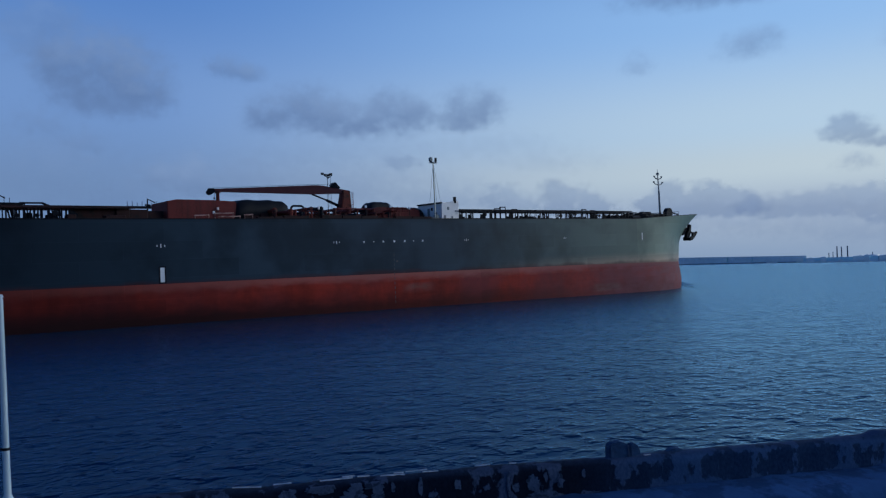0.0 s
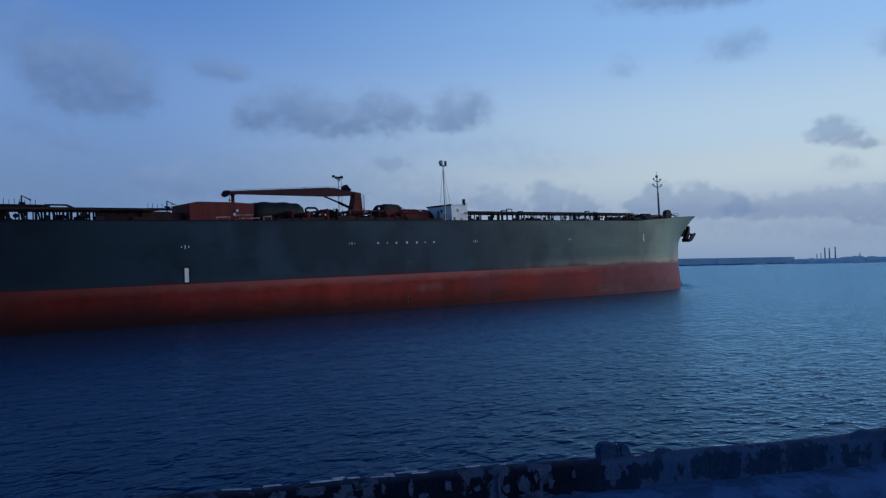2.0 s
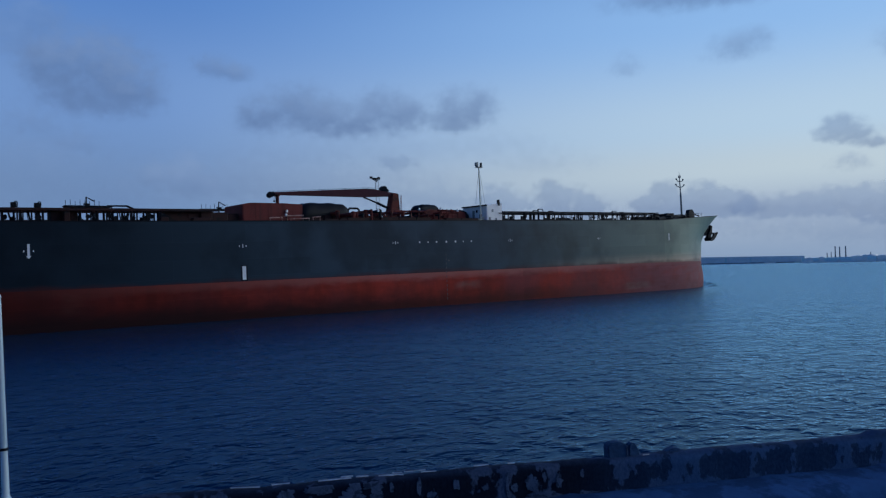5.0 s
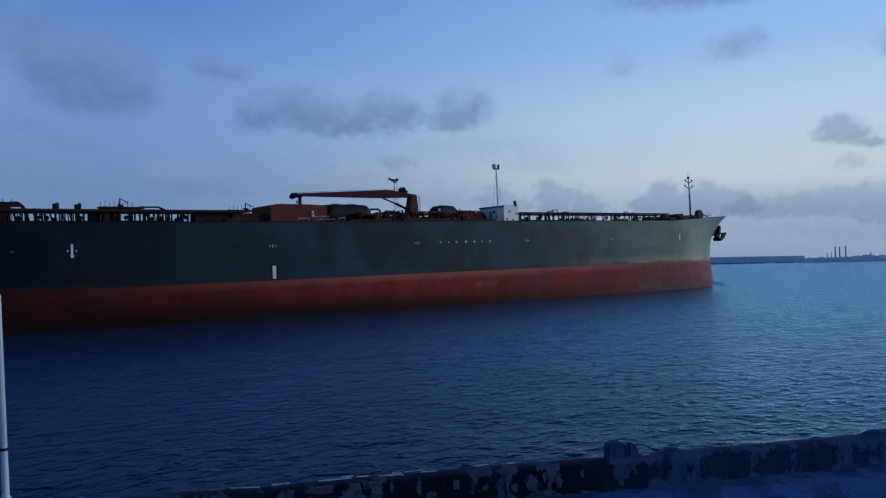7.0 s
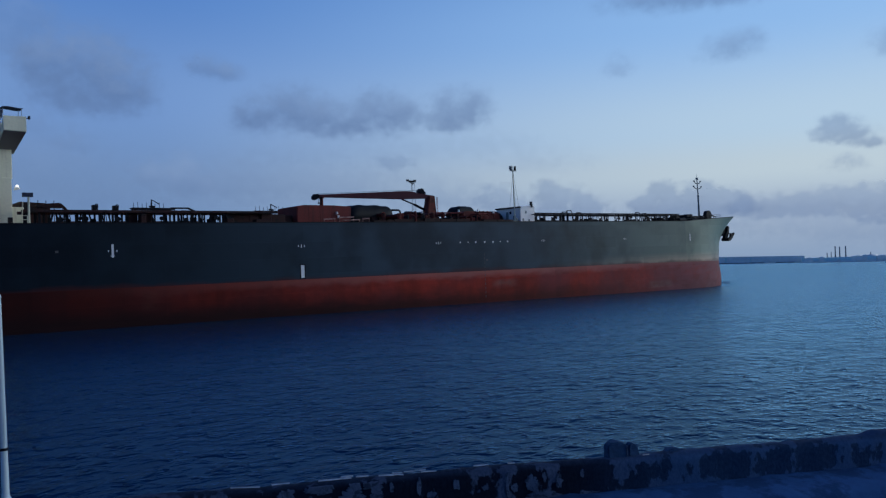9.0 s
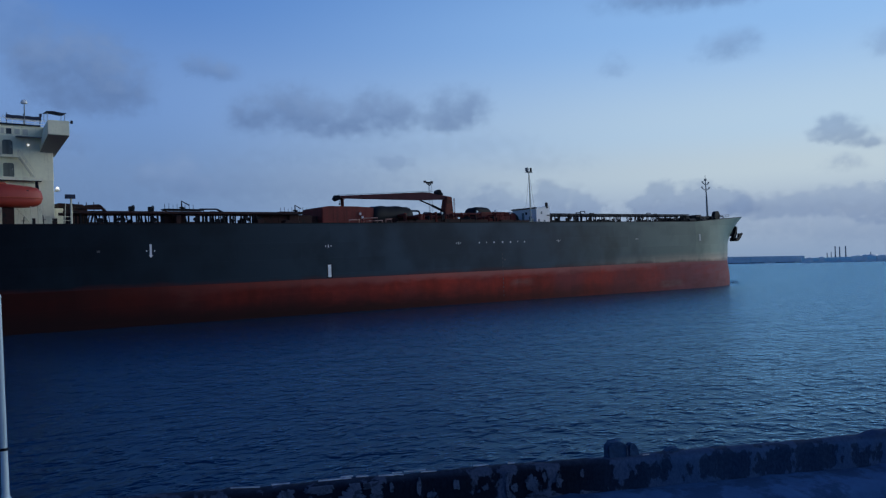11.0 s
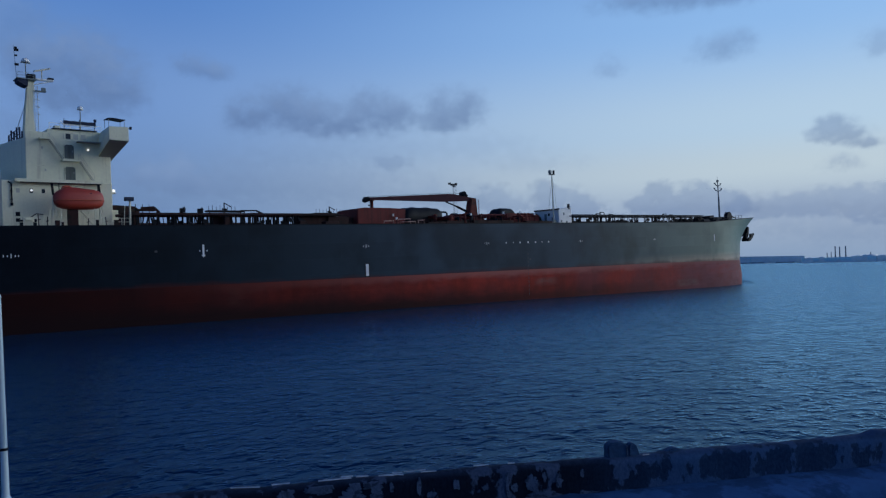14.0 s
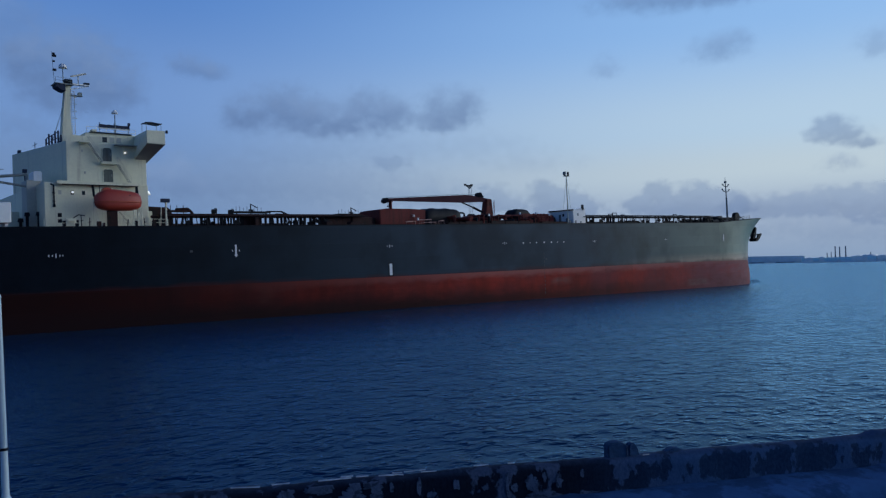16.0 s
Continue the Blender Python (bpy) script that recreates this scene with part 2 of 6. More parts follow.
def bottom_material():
    """Red bottom paint, chalky along its upper edge; dirt and painted-in shade darken it aft and low down."""
    m = material("red_antifouling_paint", (0.30, 0.030, 0.017), 0.6, vary=0.35, scale=0.25, bump=0.05, streaks=((0.12, 0.014, 0.010), 6.0, 0.4))
    nt = m.node_tree
    N, L = nt.nodes.new, nt.links.new
    bs = nt.nodes["Principled BSDF"]
    co, sep = N("ShaderNodeTexCoord"), N("ShaderNodeSeparateXYZ")
    L(co.outputs["Object"], sep.inputs[0])
    mp, nz, wide = N("ShaderNodeMapping"), N("ShaderNodeTexNoise"), N("ShaderNodeTexNoise")
    mp.inputs["Scale"].default_value = (0.25, 0.25, 0.8)
    L(co.outputs["Object"], mp.inputs[0])
    L(mp.outputs[0], nz.inputs["Vector"])
    nz.inputs["Scale"].default_value, nz.inputs["Detail"].default_value = 1.0, 5.0
    L(co.outputs["Object"], wide.inputs["Vector"])
    wide.inputs["Scale"].default_value, wide.inputs["Detail"].default_value = 0.07, 4.0

    def calc(op, a, b, clamp=False):
        n = N("ShaderNodeMath")
        n.operation, n.use_clamp = op, clamp
        for i, v in enumerate((a, b)):
            if isinstance(v, (int, float)):
                n.inputs[i].default_value = v
            else:
                L(v, n.inputs[i])
        return n.outputs[0]

    def rng(v, a, b, c=0.0, d=1.0):
        q = N("ShaderNodeMapRange")
        q.interpolation_type = "SMOOTHSTEP"
        for key, val in (("From Min", a), ("From Max", b), ("To Min", c), ("To Max", d)):
            q.inputs[key].default_value = val
        L(v, q.inputs["Value"])
        return q.outputs[0]

    def over(col, f, tint):
        x = N("ShaderNodeMix")
        x.data_type = "RGBA"
        x.inputs["B"].default_value = (*tint, 1)
        L(f, x.inputs["Factor"])
        L(col, x.inputs["A"])
        return x.outputs["Result"]

    rough_edge = calc("MULTIPLY", calc("SUBTRACT", nz.outputs[0], 0.5), 1.6)
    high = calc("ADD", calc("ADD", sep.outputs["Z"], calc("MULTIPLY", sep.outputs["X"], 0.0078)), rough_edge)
    # height above the waterline, with an uneven edge
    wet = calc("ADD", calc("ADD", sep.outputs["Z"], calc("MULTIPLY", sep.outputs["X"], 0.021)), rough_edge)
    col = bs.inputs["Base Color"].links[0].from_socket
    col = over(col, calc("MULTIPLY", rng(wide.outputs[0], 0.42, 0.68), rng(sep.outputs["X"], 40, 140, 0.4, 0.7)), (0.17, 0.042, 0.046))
    # dirt and the dimness of the after hull, both put into the colour
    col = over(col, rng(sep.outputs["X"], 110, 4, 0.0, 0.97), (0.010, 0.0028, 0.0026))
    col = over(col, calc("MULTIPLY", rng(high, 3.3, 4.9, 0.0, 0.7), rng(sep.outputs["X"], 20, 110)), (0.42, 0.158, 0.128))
    # darker towards the waterline, most of all aft
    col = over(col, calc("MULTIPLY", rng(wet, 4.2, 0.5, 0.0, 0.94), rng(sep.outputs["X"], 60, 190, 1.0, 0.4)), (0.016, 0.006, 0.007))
    col = over(col, calc("MULTIPLY", rng(sep.outputs["X"], 130, 205, 0.0, 0.92), rng(nz.outputs[0], 0.3, 0.65, 0.6, 1.0)), (0.225, 0.080, 0.092))
    # grey scuffs where fenders rubbed
    for x0, x1, z0, z1 in ((162, 175, -3.0, -0.6), (106, 115, 0.2, 2.6), (36, 40, 1.0, 4.5)):
        inside = calc("MULTIPLY", calc("MULTIPLY", rng(sep.outputs["X"], x0, x0 + 3), rng(sep.outputs["X"], x1, x1 - 3)), calc("MULTIPLY", rng(sep.outputs["Z"], z0, z0 + 0.8), rng(sep.outputs["Z"], z1, z1 - 0.8)))
        col = over(col, calc("MULTIPLY", inside, rng(nz.outputs[0], 0.3, 0.7, 0.15, 0.65)), (0.22, 0.13, 0.11) if x0 > 100 else (0.10, 0.04, 0.03))
    L(col, bs.inputs["Base Color"])
    bs.inputs["Specular IOR Level"].default_value = 0.08
    return m


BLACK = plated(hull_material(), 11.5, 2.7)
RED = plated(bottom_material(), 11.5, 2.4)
CREAM = material("cream_white_paint", (0.78, 0.74, 0.52), 0.5, vary=0.10, bump=0.05, streaks=((0.36, 0.28, 0.18), 0.7, 0.30))
WHITE = material("white_paint", (0.88, 0.87, 0.82), 0.45, vary=0.08, bump=0.04)
RUST = material("red_deck_paint", (0.16, 0.032, 0.022), 0.65, vary=0.35, bump=0.1, spots=((0.05, 0.02, 0.015), 1.2, 0.42))
DARK = material("dark_fittings", (0.0032, 0.0062, 0.0115), 0.6, vary=0.3)
DARK.node_tree.nodes["Principled BSDF"].inputs["Specular IOR Level"].default_value = 0.14
ORANGE = material("orange_lifeboat_gelcoat", (0.40, 0.050, 0.026), 0.45, vary=0.12, bump=0.02)
WATER = water_material()
MOULD = mould_material()
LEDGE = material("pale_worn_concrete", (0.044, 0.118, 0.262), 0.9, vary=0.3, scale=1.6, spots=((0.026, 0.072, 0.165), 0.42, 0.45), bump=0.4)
FLAKE = material("flaking_lime_paint", (0.46, 0.49, 0.53), 0.85, vary=0.35, scale=12, bump=0.3)
SOFFIT = material("shaded_grey_paint", (0.27, 0.27, 0.26), 0.6, vary=0.15)
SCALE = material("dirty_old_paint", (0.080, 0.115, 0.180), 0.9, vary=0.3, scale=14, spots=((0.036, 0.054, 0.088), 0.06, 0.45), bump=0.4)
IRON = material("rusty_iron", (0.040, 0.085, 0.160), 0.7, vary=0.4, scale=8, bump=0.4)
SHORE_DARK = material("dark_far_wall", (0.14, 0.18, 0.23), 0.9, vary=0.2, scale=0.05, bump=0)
# pale base colour that includes the haze over the far shore
SHORE_PALE = material("hazed_far_wall", (0.84, 0.93, 0.90), 0.9, vary=0.15, scale=0.05, bump=0)
GROUND = material("quay_concrete", (0.05, 0.05, 0.055), 0.95, vary=0.25, scale=2, bump=0.4)
GALV = material("pale_post_paint", (0.50, 0.62, 0.66), 0.45, vary=0.1)
# distance haze is put into this lightened, blue-green base colour
SHORE = material("hazed_breakwater", (0.62, 0.86, 0.84), 0.9, vary=0.2, scale=0.05, bump=0)
MARK = material("white_mark_paint", (0.78, 0.79, 0.78), 0.5, vary=0.1, bump=0)
FADED = material("faded_mark_paint", (0.065, 0.065, 0.07), 0.6, vary=0.3, bump=0)
GREYGREEN = material("grey_green_paint", (0.20, 0.23, 0.22), 0.55, vary=0.2)
NAVY = material("dark_blue_canvas", (0.02, 0.03, 0.06), 0.8, vary=0.25)
TARP = material("black_tarpaulin", (0.008, 0.009, 0.011), 0.55, vary=0.3, bump=0.3)
RUSTDARK = material("dark_rusty_steel", (0.034, 0.0145, 0.0130), 0.7, vary=0.35, spots=((0.015, 0.012, 0.012), 1.5, 0.45))
RUSTRED = material("rust_red_steel", (0.15, 0.028, 0.024), 0.65, vary=0.3, streaks=((0.05, 0.02, 0.018), 1.2, 0.4))
CRANE_RED = material("crane_red_paint", (0.105, 0.033, 0.036), 0.5, vary=0.25)
DARKORANGE = material("weathered_orange", (0.40, 0.06, 0.02), 0.5, vary=0.2)
for dull in (LEDGE, IRON, GROUND, SCALE, SHORE, SHORE_DARK, SHORE_PALE):
    dull.node_tree.nodes["Principled BSDF"].inputs["Specular IOR Level"].default_value = 0.06
for deck_paint in (RUST, RUSTDARK, RUSTRED, CRANE_RED, TARP):
    deck_paint.node_tree.nodes["Principled BSDF"].inputs["Specular IOR Level"].default_value = 0.18
PALEROSE = material("pale_rust_stained_paint", (0.42, 0.25, 0.20), 0.6, vary=0.3, spots=((0.14, 0.04, 0.03), 0.6, 0.45))
DOOR = material("olive_grey_door_paint", (0.125, 0.140, 0.115), 0.6, vary=0.25, streaks=((0.06, 0.05, 0.04), 0.6, 0.4))
STEPS = material("grey_cream_paint", (0.50, 0.48, 0.39), 0.6, vary=0.15)
LAMP = glow_material("lit_lamp", (1.0, 0.95, 0.85), 0.9)
GLASS = material("dark_window_glass", (0.015, 0.02, 0.025), 0.12, vary=0.05, bump=0)

# ---- mesh helpers ----


def box(bm, x0, x1, y0, y1, z0, z1):
    v = [bm.verts.new((x, y, z)) for z in (z0, z1) for y in (y0, y1) for x in (x0, x1)]
    for f in ((0, 2, 3, 1), (4, 5, 7, 6), (0, 1, 5, 4), (2, 6, 7, 3), (0, 4, 6, 2), (1, 3, 7, 5)):
        bm.faces.new([v[i] for i in f])
    return bm


def tube(bm, a, b, r, r2=None, seg=8):
    """A capped round bar from a to b, of radius r at a and r2 at b."""
    a, b = Vector(a), Vector(b)
    q = (b - a).to_track_quat("Z", "Y")
    rings = []
    for p, rad in ((a, r), (b, r if r2 is None else r2)):
        rings.append([bm.verts.new(p + q @ Vector((rad * math.cos(2 * math.pi * k / seg), rad * math.sin(2 * math.pi * k / seg), 0))) for k in range(seg)])
    for k in range(seg):
        bm.faces.new((rings[0][k], rings[0][(k + 1) % seg], rings[1][(k + 1) % seg], rings[1][k]))
    bm.faces.new(rings[0][::-1])
    bm.faces.new(rings[1])
    return bm


def prism(bm, outline, y0, y1):
    """An outline of (x, z) pairs, swept from y0 to y1."""
    a = [bm.verts.new((x, y0, z)) for x, z in outline]
    b = [bm.verts.new((x, y1, z)) for x, z in outline]
    n = len(a)
    for k in range(n):
        bm.faces.new((a[k], a[(k + 1) % n], b[(k + 1) % n], b[k]))
    bm.faces.new(a[::-1])
    bm.faces.new(b)
    return bm


def skin(bm, rows, close=False):
    """Quads between rows of points."""
    vs = [[bm.verts.new(p) for p in row] for row in rows]
    for r0, r1 in zip(vs, vs[1:]):
        n = len(r0)
        for k in range(n if close else n - 1):
            bm.faces.new((r0[k], r0[(k + 1) % n], r1[(k + 1) % n], r1[k]))
    return vs


def part(name, bm, mat, parent=None, label="", smooth=False):
    bmesh.ops.recalc_face_normals(bm, faces=bm.faces)
    me = bpy.data.meshes.new(name)
    bm.to_mesh(me)
    bm.free()
    me.materials.append(mat)
    if smooth:
        for p in me.polygons:
            p.use_smooth = True
    ob = new(name, me)
    if parent:
        ob.parent = parent
    return tagged(ob, label)


def bm_new():
    return bmesh.new()


# ---- water, quay and far shore ----


def build_water():
    """One sheet to the horizon: finely waved where it lies near, smooth far out."""
    rs = [0.0, 6.0]
    r = 10.0
    while r < 4800:
        rs.append(r)
        r += max(0.13, r * r / 8200) if r < 260 else r * 0.25
    rs = np.array(rs + [4850.0])
    az = np.radians(np.concatenate([np.arange(-8, 108, 0.19), np.arange(108, 352, 4.0)]))
    cell = np.gradient(rs)
    R, A = np.meshgrid(rs, az, indexing="ij")
    X, Y = R * np.cos(A), R * np.sin(A)
    Z, DX, DY = np.zeros_like(X), np.zeros_like(X), np.zeros_like(X)
    gen = np.random.RandomState(4)
    for k in range(110):
        lam = 0.32 * (3.4 / 0.32) ** gen.rand()
        d = math.radians(WIND) + gen.normal(0, 0.95)
        kk = 2 * math.pi / lam
        amp = 0.0145 / kk * (1.4 if lam < 1.0 else 0.38)
        keep = np.clip((lam / (2.2 * np.maximum(cell, 0.13)) - 0.8) / 0.8, 0, 1) * np.clip((240 - rs) / 100, 0, 1)
        ph = kk * (X * math.cos(d) + Y * math.sin(d)) + gen.rand() * 6.283
        g = 0.7 + 0.5 * np.sin(X * 0.11 * gen.rand() + Y * 0.13 * gen.rand() + gen.rand() * 6)
        Z += keep[:, None] * amp * g * np.sin(ph)
        DX -= keep[:, None] * amp * 0.9 * g * math.cos(d) * np.cos(ph)
        DY -= keep[:, None] * amp * 0.9 * g * math.sin(d) * np.cos(ph)
    # gentle between the crests, steep at the few high ones
    high = Z / 0.028
    Z = 0.028 * (0.42 * high + 0.30 * np.maximum(0, high - 0.7) ** 1.5)
    X, Y = X - 0.5 * DX, Y - 0.5 * DY
    n, m = X.shape
    verts = np.stack([X, Y, Z], -1).reshape(-1, 3)
    i, j = np.meshgrid(np.arange(n - 1), np.arange(m), indexing="ij")
    a, b = (i * m + j).ravel(), (i * m + (j + 1) % m).ravel()
    faces = np.stack([a, a + m, b + m, b], -1)
    me = bpy.data.meshes.new("water")
    me.from_pydata(verts.tolist(), [], faces.tolist())
    me.polygons.foreach_set("use_smooth", [True] * len(me.polygons))
    me.materials.append(WATER)
    me.update()
    return tagged(new("water", me), "dark blue rippled harbour water at dusk", "water", kind="structure")


WIND = 222.0   # degrees: the way in which the ripples run
water = build_water()

WALL_A, WALL_B = Vector((1.6, 5.96)), Vector((7.79, 2.62))
ALONG = (WALL_B - WALL_A).normalized()
ACROSS = Vector((-ALONG.y, ALONG.x))   # towards the water
WALL_Z, LEDGE_Z, GROUND_Z = 5.685, 5.415, 5.16


def on_wall(s, d, z):
    p = WALL_A + ALONG * s + ACROSS * d
    return (p.x, p.y, z)


def wall_rise(s):
    """The uneven top of the parapet, with a raised stretch at its far end."""
    t = min(1.0, max(0.0, (s - 6.74) / 0.2))
    return 0.013 * noise.noise((s * 1.1, 0, 0)) + 0.009 * noise.noise((s * 4.3, 3, 0)) + 0.035 * t * t * (3 - 2 * t)


def build_quay():
    bm = bm_new()
    rows = []
    for i in range(0, 401):
        s = -8 + i * 0.045
        row = []
        for d, z in ((-0.13, LEDGE_Z - 0.1), (-0.14, 5.42), (-0.135, 5.50), (-0.14, 5.58), (-0.14, 5.64), (-0.13, 5.67), (-0.11, WALL_Z), (-0.06, WALL_Z + 0.004), (-0.01, WALL_Z), (0.01, 5.66), (0.02, 5.4), (0.02, -3)):
            d2 = d + 0.016 * noise.noise((s * 5, d * 9, z * 6)) + 0.007 * noise.noise((s * 19, d * 9, z * 20))
            dz = (wall_rise(s) + 0.006 * noise.noise((s * 16, d * 12, 7))) if z > 5.5 else 0
            row.append(on_wall(s, d2, z + dz))
        rows.append(row)
    skin(bm, rows)
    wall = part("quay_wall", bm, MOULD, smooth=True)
    tagged(wall, "low concrete parapet with flaking white paint and black mould", "wall", kind="structure")
    for s0, s1, d in ((1.05, 1.27, 0.0), (1.36, 1.50, 0.02), (1.72, 1.98, -0.01), (1.9, 2.0, 0.04), (2.02, 2.12, 0.01), (2.2, 2.40, -0.02), (2.32, 2.4, 0.04), (2.42, 2.60, 0.06), (2.55, 2.68, 0.0), (3.0, 3.13, 0.02), (3.3, 3.36, 0.02), (4.5, 4.56, -0.06)):
        bm = bm_new()
        rows = []
        for k in range(7):
            q = s0 + (s1 - s0) * k / 6
            w = 0.012 * (0.5 + 1.2 * abs(noise.noise((q * 9, d, 3))))
            z = WALL_Z + wall_rise(q) + 0.004
            rows.append([on_wall(q, -0.03 + d - w, z), on_wall(q, -0.03 + d - w * 0.8, z + 0.008), on_wall(q, -0.03 + d + w, z + 0.006), on_wall(q, -0.03 + d + w, z - 0.004)])
        vs = skin(bm, rows, close=True)
        bm.faces.new(vs[0])
        bm.faces.new(vs[-1])
        part("paint_flake", bm, FLAKE, wall, "pale flake of lime paint")
    # scales of old paint left on the face: place along the wall, height, width, depth of each
    for s0, z0, w, h in ((1.72, 5.648, 0.21, 0.07), (1.99, 5.645, 0.11, 0.06), (2.14, 5.645, 0.14, 0.058), (1.97, 5.58, 0.20, 0.07), (2.17, 5.575, 0.12, 0.093), (1.47, 5.62, 0.14, 0.09), (2.82, 5.60, 0.05, 0.077),
                         (3.46, 5.555, 0.11, 0.125), (3.70, 5.555, 0.06, 0.098), (3.57, 5.595, 0.03, 0.079), (3.06, 5.55, 0.05, 0.037), (3.31, 5.53, 0.06, 0.069), (2.61, 5.53, 0.07, 0.058),
                         (3.58, 5.42, 0.45, 0.10), (3.98, 5.40, 0.26, 0.085), (2.29, 5.62, 0.04, 0.067), (2.51, 5.61, 0.03, 0.135), (3.91, 5.60, 0.04, 0.052), (3.25, 5.56, 0.035, 0.22)):
        bm = bm_new()
        rings = []
        for deep in (0.03, -0.010):
            ring = []
            for k in range(40):
                a = 2 * math.pi * k / 40
                q = 1 + 0.55 * noise.noise((math.cos(a) * 1.6 + s0 * 7, math.sin(a) * 1.6, z0 * 9)) + 0.3 * noise.noise((math.cos(a) * 5, math.sin(a) * 5 + s0 * 5, 2)) + 0.16 * noise.noise((math.cos(a) * 14, math.sin(a) * 14 + s0 * 5, 4))
                s, z = s0 + w / 2 * q * math.cos(a), min(5.675, z0 + h / 2 * q * math.sin(a))
                ring.append(on_wall(s, -0.14 + 0.016 * noise.noise((s * 5, -1.26, z * 6)) + deep, z))
            rings.append(ring)
        vs = skin(bm, rings, close=True)
        bm.faces.new(vs[1])
        part("paint_scale", bm, SCALE, wall)
    bm = bm_new()
    rows = []
    for i in range(0, 161):
        s = -6 + i * 0.1
        n = 0.03 * noise.noise((s * 1.5, 2, 0))
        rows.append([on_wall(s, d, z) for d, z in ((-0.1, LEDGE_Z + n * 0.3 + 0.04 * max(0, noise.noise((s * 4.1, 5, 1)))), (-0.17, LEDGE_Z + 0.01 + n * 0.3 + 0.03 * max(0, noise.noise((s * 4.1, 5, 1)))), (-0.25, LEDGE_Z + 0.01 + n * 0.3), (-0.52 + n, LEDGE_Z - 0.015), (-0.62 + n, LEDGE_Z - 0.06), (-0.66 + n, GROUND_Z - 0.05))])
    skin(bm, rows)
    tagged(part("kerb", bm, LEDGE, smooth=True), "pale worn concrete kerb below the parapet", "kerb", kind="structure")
    bm = bm_new()
    skin(bm, [[on_wall(s, d, GROUND_Z + 0.012 * noise.noise((s, d, 1))) for d in (-40, -12, -6, -4, -3, -2.2, -1.5, -1, -0.6, 0.0)] for s in [k * 0.5 - 40 for k in range(200)]])
    tagged(part("ground", bm, GROUND), "bare dark grey concrete quay floor", "ground", kind="structure")


build_quay()


def build_post():
    base, head = Vector((1.158, 6.336, WALL_Z - 0.02)), Vector((1.116, 6.343, 7.218))
    post = tagged(new("railing_post"), "thin white steel post on a flared base plate", "post")
    post.location = base
    v = head - base
    bm = bm_new()
    rows = []
    for k, r in ((0.0, 0.052), (0.015, 0.046), (0.05, 0.026), (0.35, 0.0235), (0.7, 0.022), (0.985, 0.021), (1.0, 0.014)):
        rows.append([tuple(v * k + Vector((r * math.cos(a), r * math.sin(a), 0))) for a in [2 * math.pi * i / 20 for i in range(20)]])
    vs = skin(bm, rows, close=True)
    bm.faces.new(vs[0])
    bm.faces.new(vs[-1])
    part("shaft", bm, GALV, post, smooth=True)
    bm = bm_new()
    tube(bm, v * 0.262, v * 0.275, 0.030, seg=20)
    tube(bm, v * 0.268, v * 0.268 + Vector((-0.10, 0.087, 0.0)), 0.009, seg=8)
    part("clamp", bm, DARK, post, "dark clamp ring")
    bm = bm_new()
    tube(bm, v * 0.995, v * 1.010, 0.025, 0.018, 16)
    part("cap", bm, GALV, post)
    bm = bm_new()
    tube(bm, (0, 0, -0.012), (0, 0, 0.014), 0.075, seg=24)
    part("base_plate", bm, GALV, post)


build_post()


def build_cleat():
    """A low rounded iron cleat on the parapet, and the stump of a second one."""
    c = tagged(new("mooring_cleat"), "dark rusty iron cleat on the parapet top", "cleat")
    c.location = on_wall(4.375, -0.03, WALL_Z)
    c.rotation_euler = (0, 0, math.atan2(ALONG.y, ALONG.x))
    for name, outline, y0, y1 in (("horn", [(-0.19, -0.02), (-0.195, 0.09), (-0.17, 0.12), (-0.10, 0.132), (-0.04, 0.118), (-0.012, 0.09), (-0.005, -0.02)], -0.05, 0.05),
                                  ("horn", [(0.005, -0.02), (0.005, 0.085), (0.03, 0.108), (0.07, 0.10), (0.10, 0.06), (0.115, -0.02)], -0.04, 0.04),
                                  ("stump", [(0.34, -0.03), (0.38, 0.015), (0.44, 0.034), (0.51, 0.022), (0.56, -0.03)], -0.04, 0.05)):
        bm = bm_new()
        prism(bm, outline, y0, y1)
        bmesh.ops.bevel(bm, geom=bm.edges[:], offset=0.012, segments=2, affect="EDGES")
        part(name, bm, IRON, c)
    bm = bm_new()
    tube(bm, (-0.015, -0.055, 0.0), (-0.02, -0.055, 0.098), 0.006, seg=8)
    part("pin", bm, SCALE, c, "pale scratched pin")


build_cleat()


def far(bearing, dist):
    a = radians(AXIS - bearing)
    return Vector((dist * math.cos(a), dist * math.sin(a)))


def shore_strip(name, a0, a1, dist, z0, z1, mat, label, category, depth=40, steps=24, rough=0.0, kind="structure"):
    """A low strip of land or quay on the horizon, from one bearing to another, with an uneven top."""
    bm = bm_new()
    rows = []
    for k in range(steps + 1):
        a = a0 + (a1 - a0) * k / steps
        h = z0 + (z1 - z0) * k / steps + rough * noise.noise((a * 2.3, z0, 5)) + rough * 0.5 * noise.noise((a * 9, z1, 2))
        p, m, q = far(a, dist), far(a, dist + 0.5 * h), far(a, dist + depth)
        rows.append([(p.x, p.y, -1), (m.x, m.y, h), (q.x, q.y, h), (q.x, q.y, -1)])
    skin(bm, rows)
    return tagged(part(name, bm, mat), label, category, kind=kind)


